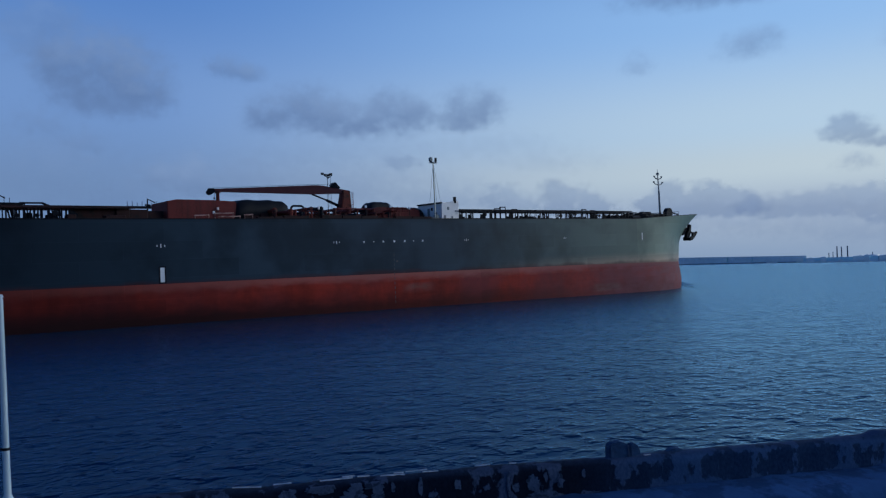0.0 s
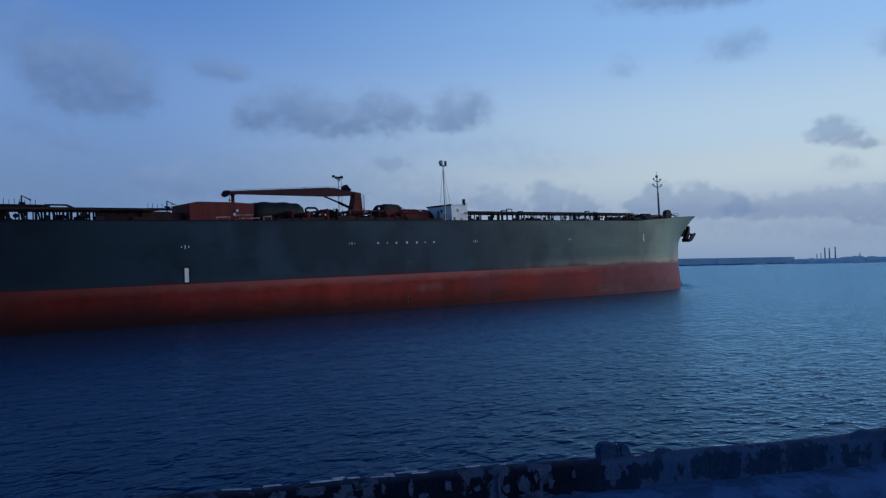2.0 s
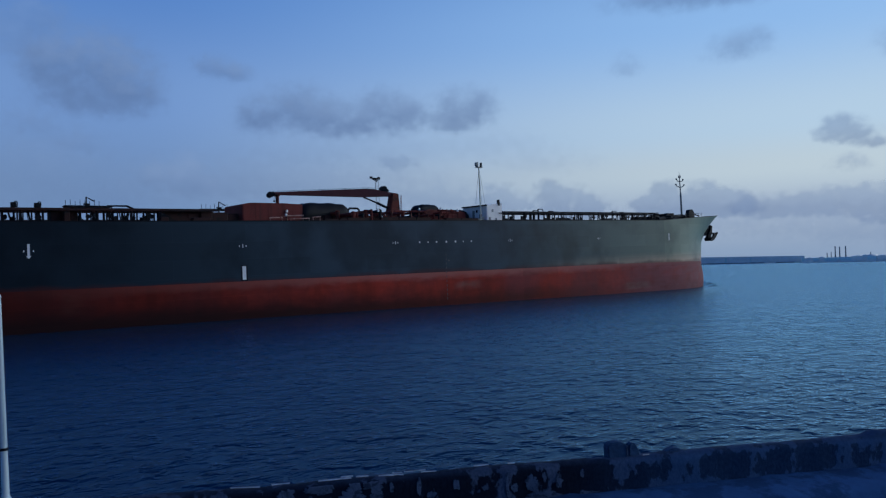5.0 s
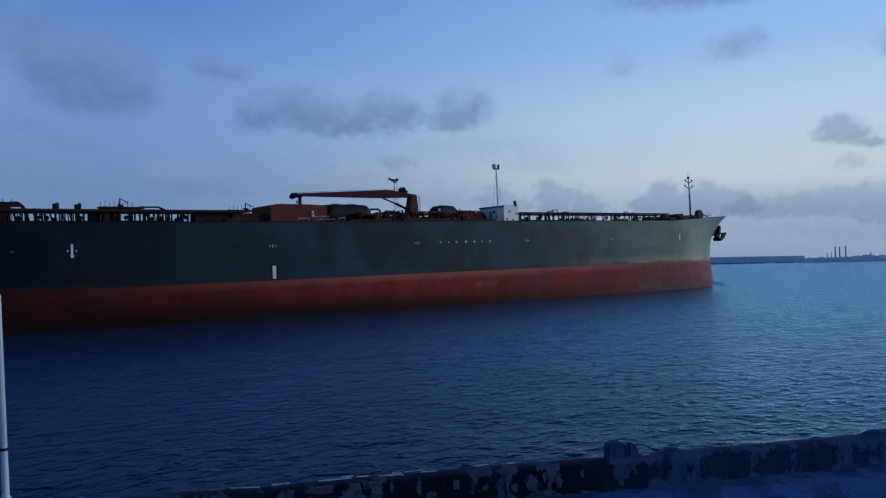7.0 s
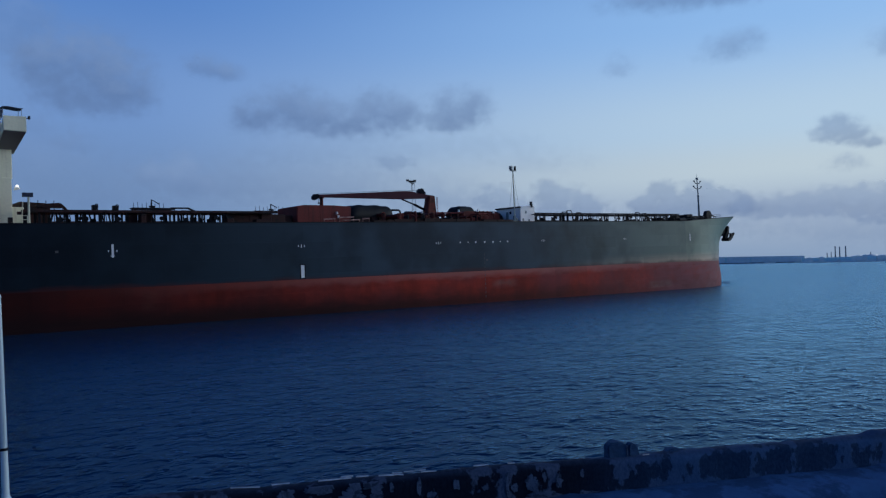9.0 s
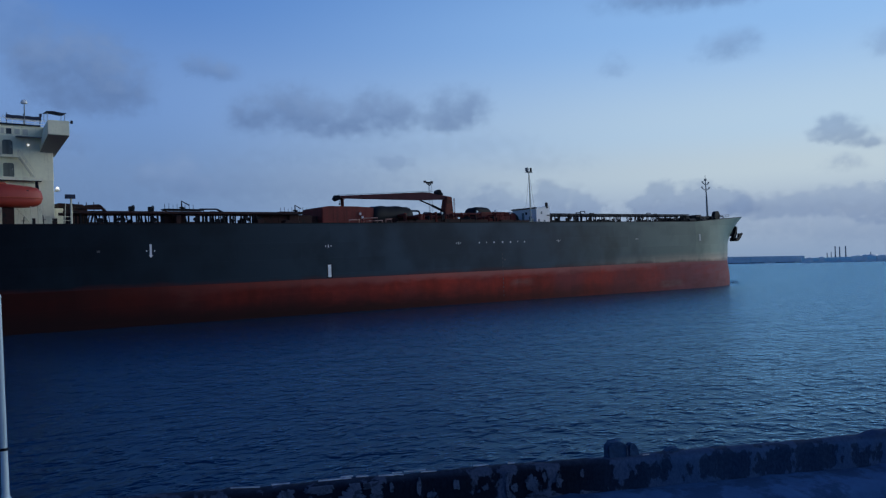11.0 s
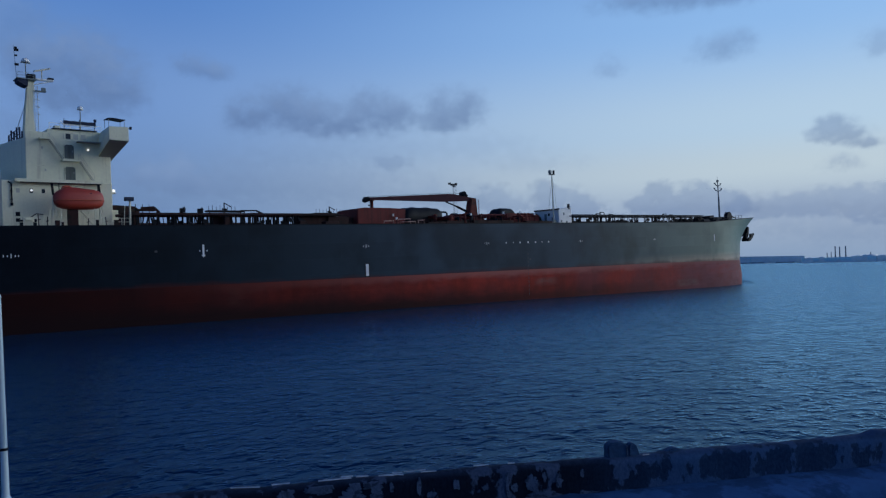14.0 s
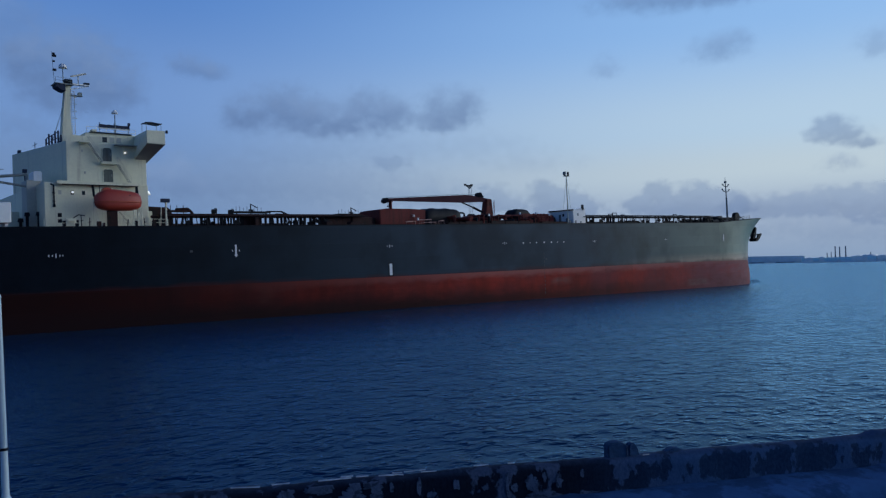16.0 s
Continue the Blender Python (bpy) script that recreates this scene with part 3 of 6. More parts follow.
def build_shore():
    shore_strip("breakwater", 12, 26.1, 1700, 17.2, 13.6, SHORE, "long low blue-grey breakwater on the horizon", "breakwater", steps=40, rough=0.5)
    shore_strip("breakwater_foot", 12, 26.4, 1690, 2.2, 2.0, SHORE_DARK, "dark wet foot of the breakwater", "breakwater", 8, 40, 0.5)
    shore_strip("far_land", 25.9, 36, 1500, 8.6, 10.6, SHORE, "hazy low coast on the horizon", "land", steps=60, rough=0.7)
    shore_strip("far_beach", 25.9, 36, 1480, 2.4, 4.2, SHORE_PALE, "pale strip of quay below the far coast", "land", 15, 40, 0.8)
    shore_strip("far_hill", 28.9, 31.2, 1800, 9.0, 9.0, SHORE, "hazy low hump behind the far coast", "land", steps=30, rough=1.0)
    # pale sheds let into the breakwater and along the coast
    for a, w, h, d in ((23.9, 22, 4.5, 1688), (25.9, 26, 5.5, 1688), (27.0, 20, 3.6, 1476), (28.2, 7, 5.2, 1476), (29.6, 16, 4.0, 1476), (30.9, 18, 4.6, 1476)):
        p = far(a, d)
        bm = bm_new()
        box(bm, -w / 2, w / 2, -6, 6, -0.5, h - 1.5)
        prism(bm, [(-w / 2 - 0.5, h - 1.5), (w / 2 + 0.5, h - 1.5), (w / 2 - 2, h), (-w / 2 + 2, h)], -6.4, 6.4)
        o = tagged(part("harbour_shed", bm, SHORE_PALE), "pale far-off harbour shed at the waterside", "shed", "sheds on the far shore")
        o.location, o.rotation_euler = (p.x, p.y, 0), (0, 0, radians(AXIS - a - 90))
    for a, h, r in ((28.0, 28.5, 1.25), (28.27, 27.5, 1.2), (28.63, 29.0, 1.3), (27.5, 17, 0.9), (27.75, 18.5, 0.8)):
        p = far(a, 1560)
        bm = bm_new()
        tube(bm, (0, 0, 0), (0, 0, h), r, r * 0.75, 14)
        c = tagged(new("chimney"), "tall slim dark chimney on the far coast", "chimney", "chimneys of the far coast")
        c.location = (p.x, p.y, 0)
        part("stack", bm, SHORE_DARK, c)
        bm = bm_new()
        tube(bm, (0, 0, h), (0, 0, h + 0.8), r * 0.9, r * 0.9, 14)
        part("rim", bm, SHORE_DARK, c)
    # low domed store with a lantern on its crown, and the crown wall along the breakwater
    p = far(30.1, 1530)
    bm = bm_new()
    for k in range(8):
        a0, a1 = k / 8 * math.pi / 2, (k + 1) / 8 * math.pi / 2
        tube(bm, (0, 0, 6.5 + 6 * math.sin(a0)), (0, 0, 6.5 + 6 * math.sin(a1)), 11 * math.cos(a0), max(0.3, 11 * math.cos(a1)), 20)
    tube(bm, (0, 0, 0), (0, 0, 6.5), 11, seg=20)
    store = tagged(new("storage_dome"), "hazy pale domed store on the far coast", "dome")
    store.location = (p.x, p.y, 0)
    part("shell", bm, SHORE_PALE, store)
    bm = bm_new()
    tube(bm, (0, 0, 12), (0, 0, 17.5), 0.9, 0.5, 10)
    part("lantern_top", bm, SHORE_DARK, store)
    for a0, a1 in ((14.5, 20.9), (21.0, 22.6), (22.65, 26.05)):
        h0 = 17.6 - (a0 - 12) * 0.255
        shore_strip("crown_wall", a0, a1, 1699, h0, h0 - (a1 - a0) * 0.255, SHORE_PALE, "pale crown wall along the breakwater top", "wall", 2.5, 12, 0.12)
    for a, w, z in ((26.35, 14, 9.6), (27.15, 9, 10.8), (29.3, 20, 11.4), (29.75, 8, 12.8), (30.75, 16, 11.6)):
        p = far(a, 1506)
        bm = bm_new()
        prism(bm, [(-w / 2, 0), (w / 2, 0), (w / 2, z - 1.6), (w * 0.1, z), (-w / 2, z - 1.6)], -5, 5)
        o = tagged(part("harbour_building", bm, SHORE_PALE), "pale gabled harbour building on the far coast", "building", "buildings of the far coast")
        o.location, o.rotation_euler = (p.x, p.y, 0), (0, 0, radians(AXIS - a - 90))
    p = far(30.45, 1470)
    bm = bm_new()
    tube(bm, (0, 0, 0), (0, 0, 10.5), 0.3, seg=6)
    lamp = tagged(new("quay_light"), "lit lamp post on the far quay", "lamp")
    lamp.location = (p.x, p.y, 0)
    part("pole", bm, SHORE_DARK, lamp)
    bm = bm_new()
    box(bm, -0.9, 0.9, -0.9, 0.9, 10.5, 11.3)
    part("lantern", bm, LAMP, lamp)


build_shore()

# ---- clouds, drifting to the left far behind everything ----


def cloud_material():
    """Cloud whose thickness its mesh carries, frayed by two sizes of billows; grey-blue bellies, paler crowns."""
    m = bpy.data.materials.new("dusk_cloud")
    m.use_nodes = True
    nt = m.node_tree
    nt.nodes.clear()
    N, L = nt.nodes.new, nt.links.new

    def calc(op, *vals):
        n = N("ShaderNodeMath")
        n.operation = op
        for i, v in enumerate(vals):
            if isinstance(v, (int, float)):
                n.inputs[i].default_value = v
            else:
                L(v, n.inputs[i])
        return n.outputs[0]

    def attribute(name, kind="GEOMETRY"):
        n = N("ShaderNodeAttribute")
        n.attribute_type, n.attribute_name = kind, name
        return n.outputs["Fac"]

    co, info, off, mp = N("ShaderNodeTexCoord"), N("ShaderNodeObjectInfo"), N("ShaderNodeCombineXYZ"), N("ShaderNodeVectorMath")
    L(calc("MULTIPLY", info.outputs["Random"], 9000.0), off.inputs[2])
    mp.operation = "ADD"
    L(co.outputs["Object"], mp.inputs[0])
    L(off.outputs[0], mp.inputs[1])

    def billow(size, detail, rough):
        n = N("ShaderNodeTexNoise")
        n.inputs["Scale"].default_value, n.inputs["Detail"].default_value, n.inputs["Roughness"].default_value = 1 / size, detail, rough
        n.inputs["Distortion"].default_value = 0.25
        L(mp.outputs[0], n.inputs["Vector"])
        return n.outputs[0]

    big, small = billow(150, 3, 0.45), billow(60, 3, 0.45)
    both = calc("MULTIPLY_ADD", small, 0.4, calc("MULTIPLY", big, 0.6))
    fray = calc("MULTIPLY_ADD", calc("SUBTRACT", both, 0.5), calc("MULTIPLY", attribute("lumpiness", "OBJECT"), 2.0), 1.0)
    thick = calc("MULTIPLY", attribute("thickness"), fray)
    sm = N("ShaderNodeMapRange")
    sm.interpolation_type = "SMOOTHSTEP"
    sm.inputs["From Min"].default_value = 0.08
    L(attribute("softness", "OBJECT"), sm.inputs["From Max"])
    L(thick, sm.inputs["Value"])
    alpha = calc("MULTIPLY", sm.outputs[0], attribute("density", "OBJECT"))
    crown = calc("ADD", calc("MULTIPLY", attribute("crown"), 0.45), calc("MULTIPLY_ADD", both, 0.9, -0.6))
    fac = N("ShaderNodeMath")
    fac.operation, fac.use_clamp = "ADD", True
    L(crown, fac.inputs[0])
    L(attribute("tone", "OBJECT"), fac.inputs[1])
    mix = N("ShaderNodeMix")
    mix.data_type = "RGBA"
    mix.inputs["A"].default_value, mix.inputs["B"].default_value = (0.112, 0.175, 0.315, 1), (0.245, 0.335, 0.50, 1)
    L(fac.outputs[0], mix.inputs["Factor"])
    em, tr, ms, out = N("ShaderNodeEmission"), N("ShaderNodeBsdfTransparent"), N("ShaderNodeMixShader"), N("ShaderNodeOutputMaterial")
    L(mix.outputs["Result"], em.inputs[0])
    L(alpha, ms.inputs[0])
    L(tr.outputs[0], ms.inputs[1])
    L(em.outputs[0], ms.inputs[2])
    L(ms.outputs[0], out.inputs[0])
    return m


CLOUD = cloud_material()
CLOUDS = []   # object, bearing, height, distance, drift in degrees a second


def build_cloud(drift, density, lumpiness, tone, heaps, softness=1.2):
    """A bank of heaps, each (bearing, height, half width, half height) in degrees, far behind everything."""
    dist, warp = 4300 - 14 * len(CLOUDS), 0.3 if softness > 1 else 0.6   # crisp heaps are the more broken
    a0, a1 = min(a - 2.3 * w for a, e, w, h in heaps), max(a + 2.3 * w for a, e, w, h in heaps)
    e0, e1 = min(e - 2.3 * h for a, e, w, h in heaps), max(e + 2.3 * h for a, e, w, h in heaps)
    am, em = (a0 + a1) / 2, (e0 + e1) / 2
    na, ne = max(12, round((a1 - a0) / 0.15)), max(12, round((e1 - e0) / 0.12))
    verts, thick, crown = [], [], []
    for j in range(ne + 1):
        e = e0 + (e1 - e0) * j / ne
        for i in range(na + 1):
            a = a0 + (a1 - a0) * i / na
            x, y = math.tan(radians(a - am)), math.tan(radians(e - em)) / math.cos(radians(a - am))
            verts.append((x * dist, y * dist, 0))
            gap, high = 1.0, 0.0
            for ha, he, w, h in heaps:
                u = (a - ha) / w + warp * (noise.noise((a * 1.1, e * 1.5, ha)) + 0.45 * noise.noise((a * 3.1, e * 3.7, ha + 5)))
                v = (e - he) / h + warp * (noise.noise((a * 1.1, e * 1.5, ha + 9)) + 0.45 * noise.noise((a * 3.1, e * 3.7, ha + 14)))
                v *= 1.25 if v < 0 else 0.9   # flatter below than above
                q = 0.95 * math.exp(-0.8 * (u * u + v * v))
                gap *= 1 - q
                high += q * v
            edge = min(1.0, 6 * i / na, 6 - 6 * i / na, 6 * j / ne, 6 - 6 * j / ne)
            thick.append((1 - gap) * edge)
            crown.append(max(-1.0, min(1.0, high)))
    faces = [(j * (na + 1) + i, j * (na + 1) + i + 1, (j + 1) * (na + 1) + i + 1, (j + 1) * (na + 1) + i) for j in range(ne) for i in range(na)]
    me = bpy.data.meshes.new("cloud")
    me.from_pydata(verts, [], faces)
    for name, values in (("thickness", thick), ("crown", crown)):
        me.attributes.new(name, "FLOAT", "POINT").data.foreach_set("value", values)
    me.materials.append(CLOUD)
    ob = tagged(new("cloud", me), "soft grey-blue dusk cloud drifting in the sky", "cloud", "drifting clouds", "stuff")
    ob["density"], ob["lumpiness"], ob["tone"], ob["softness"] = density, lumpiness, tone, softness
    CLOUDS.append((ob, am, em, dist, drift))


build_cloud(-0.12, 0.72, 0.8, 0.22, [(-28.4, 14.2, 1.6, 1.7), (-26.3, 14.6, 2.2, 1.9), (-24.2, 14.0, 2.6, 2.3), (-23.0, 12.6, 1.7, 1.5), (-25.8, 12.1, 2.6, 1.1)])
build_cloud(-0.14, 0.28, 1.6, 0.4, [(-30.4, 16.0, 2.0, 2.0), (-28.9, 17.5, 2.0, 1.3)])
build_cloud(-0.16, 0.55, 1.0, 0.35, [(-17.7, 15.1, 1.2, 0.8), (-16.1, 14.6, 1.4, 0.7)])
build_cloud(-0.096, 0.72, 0.9, 0.2, [(-14.0, 11.5, 1.9, 1.3), (-11.2, 12.1, 2.3, 1.6), (-8.7, 11.3, 2.1, 1.1), (-6.5, 10.9, 2.3, 1.0), (-4.7, 12.1, 2.0, 1.4), (-2.8, 11.6, 1.7, 1.1)])
build_cloud(-0.096, 0.66, 0.9, 0.25, [(0.6, 11.9, 1.7, 1.4), (2.6, 12.1, 1.7, 1.3), (0.9, 11.0, 1.8, 0.6)])
build_cloud(-0.06, 0.55, 1.0, 0.75, [(-21.5, 7.1, 1.4, 1.1), (-19.1, 7.3, 1.0, 1.3), (-18.3, 6.2, 1.7, 1.1)])
build_cloud(-0.08, 0.25, 1.6, 0.4, [(-26.6, 9.1, 1.5, 0.8), (-29.0, 10.5, 2.0, 1.1)])
build_cloud(-0.11, 0.55, 0.9, 0.25, [(17.0, 19.2, 3.6, 1.1), (21.8, 18.8, 3.8, 1.0)])
build_cloud(-0.12, 0.45, 1.0, 0.3, [(21.9, 14.9, 1.9, 1.0), (22.9, 15.5, 1.0, 0.7)])
build_cloud(-0.14, 0.26, 1.7, 0.4, [(14.1, 14.5, 1.1, 0.9)])
build_cloud(-0.052, 0.5, 1.3, 0.27, [(28.6, 8.9, 1.3, 0.7), (27.7, 8.3, 0.8, 0.5), (29.6, 8.3, 1.1, 0.6), (30.6, 7.7, 0.9, 0.4)], 0.95)
build_cloud(-0.052, 0.4, 1.8, 0.35, [(28.9, 6.4, 1.2, 0.6)])
build_cloud(-0.1, 0.3, 1.6, 0.3, [(32.2, 14.1, 1.6, 1.0)])
build_cloud(-0.045, 0.44, 1.2, 0.3, [(8.1, 5.6, 0.8, 0.8), (9.4, 5.0, 1.2, 0.8), (10.9, 4.2, 1.7, 0.8), (8.9, 4.0, 1.9, 0.8)], 0.78)
build_cloud(-0.045, 0.32, 1.9, 0.4, [(4.0, 5.3, 1.3, 0.8), (5.4, 4.6, 1.7, 0.6), (-3.5, 8.1, 1.3, 0.6)], 0.78)
build_cloud(-0.045, 0.44, 1.2, 0.3, [(16.8, 5.15, 0.8, 0.75), (15.5, 4.3, 1.1, 0.55), (19.6, 4.8, 1.15, 0.8), (18.2, 4.2, 1.5, 0.6), (21.4, 4.1, 1.4, 0.65), (18.8, 3.7, 3.5, 0.6)], 0.68)
build_cloud(-0.045, 0.40, 1.2, 0.3, [(23.5, 3.7, 2.3, 0.7), (26.4, 3.7, 2.2, 0.8), (28.9, 3.8, 1.9, 0.9), (31.0, 3.4, 1.9, 1.0), (33.3, 3.2, 1.8, 1.0)], 0.78)
build_cloud(-0.05, 0.34, 0.9, 0.5, [(-14.7, 6.8, 5.3, 1.7), (-7.1, 6.3, 6.5, 1.5), (0.4, 5.4, 4.4, 1.1)])
build_cloud(-0.05, 0.3, 1.2, 0.6, [(23.9, 2.6, 4.8, 1.1), (29.5, 2.1, 4.3, 1.3), (16.9, 3.0, 3.6, 1.0)])
build_cloud(-0.06, 0.22, 1.2, 0.5, [(-28.3, 7.3, 4.4, 2.2), (-24.1, 5.7, 4.8, 1.5)])
build_cloud(-0.08, 0.16, 1.2, 0.6, [(-7.9, 9.0, 6.5, 1.3), (1.8, 9.3, 5.3, 1.1), (7.9, 8.0, 3.9, 0.9)])

# ---- the tanker: x forward, y to port, z up from the water amidships ----
HALF, TRIM, SIDE_Y = 20.5, 0.021, 107.14
SHIP_Y = SIDE_Y + HALF


def deck_z(x):
    return 13.75 + 0.0048 * (x - 5)


def top_z(x):
    """The top edge of the side plating, which rises into the bow bulwark."""
    return deck_z(min(x, 181)) + 2.75 * (max(0.0, x - 181) / 53) ** 0.95


def red_z(x):
    return 5.05 - 0.0075 * x if x < 150 else 3.925 - 0.95 * ((x - 150) / 70) ** 1.2


def bow_shape(z):
    """Start and length of the bow's ellipse at the height z."""
    a = 40.0
    if z > 8:
        a += 13.6 * ((z - 8) / 9.3) ** 1.6
    elif z < 2.4:
        a += 1.7 * math.sin(math.pi * min(1.0, (2.4 - z) / 9.0))
    return 181 + 0.1 * max(0, z), a


def hull_point(u, z):
    """u from -1 (transom) over 0 (start of the bow curve) to 1 (stem); starboard side."""
    if u <= 0:
        x0 = bow_shape(z)[0]
        x = x0 + u * (x0 + 38)
        b = HALF - (2.5 * ((-12 - x) / 26) ** 2 if x < -12 else 0) - 0.3 * max(0, -5 - z) ** 1.5
        return (x, -b, z)
    x0, a = bow_shape(z)
    return (x0 + a * u, -HALF * math.sqrt(max(0, 1 - u * u)) + 0.3 * max(0, -5 - z) ** 1.5 * (1 - u), z)


def x_of(u):
    return 182 + u * 220 if u <= 0 else 182 + u * 46


HULL_US = [-1 + k / 60 for k in range(60)] + [math.sin(k / 40 * math.pi / 2) for k in range(41)]


def hull_rows(levels):
    rows = []
    for j in range(len(levels(0))):
        right = [hull_point(u, levels(u)[j]) for u in HULL_US]
        rows.append(right + [(x, -y, z) for x, y, z in right[::-1][1:]])
    return rows


def ship_pose(t):
    s = t - 9
    return pose(2.6 * (s + 0.000244 * s * s), SHIP_Y, 0, 0, -math.degrees(math.atan(TRIM)), 0)


INBOARD, INNER = 1.0557, 1.085   # the deckhouse and the gear before it stand in from the ship's side


def inboard(p, k=None):
    """A point of the house, moved in from the ship's side towards the centre line."""
    k = k or INBOARD
    c = Vector((-16.9, -127.64, 7.7))
    return c + (Vector(p) - c) * k


KEYED = []   # things that sail with the ship, each with its base in the ship's space


def aboard(name, base, label, category):
    ob = tagged(new(name), label, category)
    KEYED.append((ob, Vector(base)))
    return ob


def twin(ob, x=0, y=0, z=0, sx=1, sy=1, sz=1, rz=0):
    """Another object on the same mesh, under the same parent."""
    o = ob.copy()
    scene.collection.objects.link(o)
    o.location, o.scale, o.rotation_euler = (x, y, z), (sx, sy, sz), (0, 0, radians(rz))
    return o


def lump(bm, x0, x1, y0, y1, z0, z1, rough=0.18, seed=0.0, flat=2.6):
    """A tarpaulin-like hump over a rectangle."""
    rows = []
    for i in range(19):
        u = i / 18 * 2 - 1
        row = []
        for j in range(13):
            v = j / 12 * 2 - 1
            h = max(0.0, (1 - abs(u) ** flat)) ** 0.45 * max(0.0, (1 - abs(v) ** flat)) ** 0.45
            x, y = x0 + (x1 - x0) * (u + 1) / 2, y0 + (y1 - y0) * (v + 1) / 2
            z = z0 + (z1 - z0) * h + rough * h * noise.noise((x * 0.7, y * 0.7, seed))
            row.append((x, y, z))
        rows.append(row)
    vs = skin(bm, rows)
    rim = vs[0] + [r[-1] for r in vs[1:]] + vs[-1][::-1][1:] + [r[0] for r in vs[::-1][1:-1]]
    bm.faces.new(rim)
    return bm


def build_hull(ship):
    bm = bm_new()
    skin(bm, hull_rows(lambda u: [red_z(x_of(u)) + (top_z(x_of(u)) - red_z(x_of(u))) * k / 12 for k in range(13)]))
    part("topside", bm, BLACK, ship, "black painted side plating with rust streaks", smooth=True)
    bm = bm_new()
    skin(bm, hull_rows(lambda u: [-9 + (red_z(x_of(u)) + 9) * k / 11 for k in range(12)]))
    part("bottom_plating", bm, RED, ship, "stained red antifouling paint, darkened aft and low by painted shade", smooth=True)
    # main deck and the forecastle
    bm = bm_new()
    right = [hull_point(u, deck_z(min(x_of(u), 181)) - 0.04) for u in HULL_US]
    skin(bm, [right, [(x, 0, z + 0.3) for x, y, z in right], [(x, -y, z) for x, y, z in right]])
    part("main_deck", bm, RUST, ship)
    bm = bm_new()
    p = [hull_point(-1, z) for z in (-9, red_z(-38), top_z(-38))]
    skin(bm, [p, [(x, -y, z) for x, y, z in p]])
    part("transom", bm, BLACK, ship)
    # capping bar along the deck edge and the bow bulwark
    for side in (-1, 1):
        bm = bm_new()
        rows = []
        for u in HULL_US:
            x, y, z = hull_point(u, top_z(x_of(u)))
            y *= -side
            s = 1 if y < 0 else -1
            rows.append([(x, y - 0.05 * s, z - 0.1), (x, y - 0.05 * s, z + 0.06), (x, y + 0.25 * s, z + 0.06), (x, y + 0.25 * s, z - 0.02)])
        skin(bm, rows)
        part("gunwale", bm, DARK, ship)


def build_marks(ship):
    """White signs on the side: tug marks, load marks and letters too small to read."""
    y0, y1 = -HALF - 0.025, -HALF + 0.05

    def mark(x, z, w, h, name="hull_mark", mat=None):
        bm = bm_new()
        box(bm, x - w / 2, x + w / 2, y0, y1, z - h / 2, z + h / 2)
        return part(name, bm, mat or MARK, ship)

    # long arrow
    bm = bm_new()
    prism(bm, [(32.82, 10.92), (33.12, 10.92), (33.12, 9.36), (33.30, 9.36), (32.97, 9.02), (32.64, 9.36), (32.82, 9.36)], y0, y1)
    part("arrow_mark", bm, MARK, ship, "white painted arrow")
    for dx in (-0.56, 0.56):
        mark(32.97 + dx, 10.0, 0.13, 0.26)
    # thick bar above the red paint, on a darker patch
    bm = bm_new()
    box(bm, 62.85 - 0.55, 62.85 + 0.55, -HALF - 0.012, y1, 5.88 - 1.3, 5.88 + 1.25)
    part("mark_ground", bm, DARK, ship, "dark painted ground of the white bar")
    mark(62.85, 5.88, 0.62, 2.1, "draught_bar", MARK)
    for x, k in ((62.75, 1.0), (92.7, 1.0), (123.0, 0.95), (153.2, 0.8)):
        mark(x, 10.1, 0.12, 0.55 * k)
        for dx in (-0.55, 0.55):
            mark(x + dx * k, 10.1, 0.12, 0.26 * k)
    for x, q in zip((98.4, 100.5, 102.6, 105.1, 107.5, 109.6, 111.8), (0.28, 0.20, 0.33, 0.38, 0.36, 0.22, 0.32)):
        mark(x, 10.1, q, q, "letter_bar")
    for x, h in ((6.7, 0.3), (7.15, 0.2), (7.56, 0.55), (8.04, 0.24), (8.4, 0.2)):
        mark(x, 9.92, 0.12, h, "letter_bar")
    mark(183.5, 10.15, 0.32, 1.85, "draught_bar")
    for x, z in ((25.9, 10.05), (105.6, 6.45)):
        mark(x, z, 0.4, 0.3, "faded_mark", FADED)
    for k in range(11):
        mark(104.9, 7.6 - 0.85 * k, 0.12, 0.5, "draught_figure", FADED)


def rail(bm, a, b, h=1.05, step=1.6, r=0.035):
    a, b = Vector(a), Vector(b)
    n = max(1, round((b - a).length / step))
    for k in range(n + 1):
        p = a.lerp(b, k / n)
        tube(bm, p, p + Vector((0, 0, h)), r, seg=5)
    for q in (0.5, 1.0):
        tube(bm, a + Vector((0, 0, h * q)), b + Vector((0, 0, h * q)), r * 0.9, seg=5)


def stairs(bm, a, b, w=0.7, steps=12):
    """A ship's stair from a down to b, strings, treads and handrail, w wide across y."""
    a, b = Vector(a), Vector(b)
    for dy in (0, w):
        o = Vector((0, dy, 0))
        tube(bm, a + o, b + o, 0.045, seg=4)
        tube(bm, a + o + Vector((0, 0, 0.9)), b + o + Vector((0, 0, 0.9)), 0.022, seg=5)
        for k in (0, 0.5, 1):
            p = a.lerp(b, k) + o
            tube(bm, p, p + Vector((0, 0, 0.9)), 0.02, seg=5)
    for k in range(steps):
        p = a.lerp(b, (k + 0.5) / steps)
        box(bm, p.x - 0.12, p.x + 0.12, p.y, p.y + w, p.z - 0.02, p.z + 0.02)


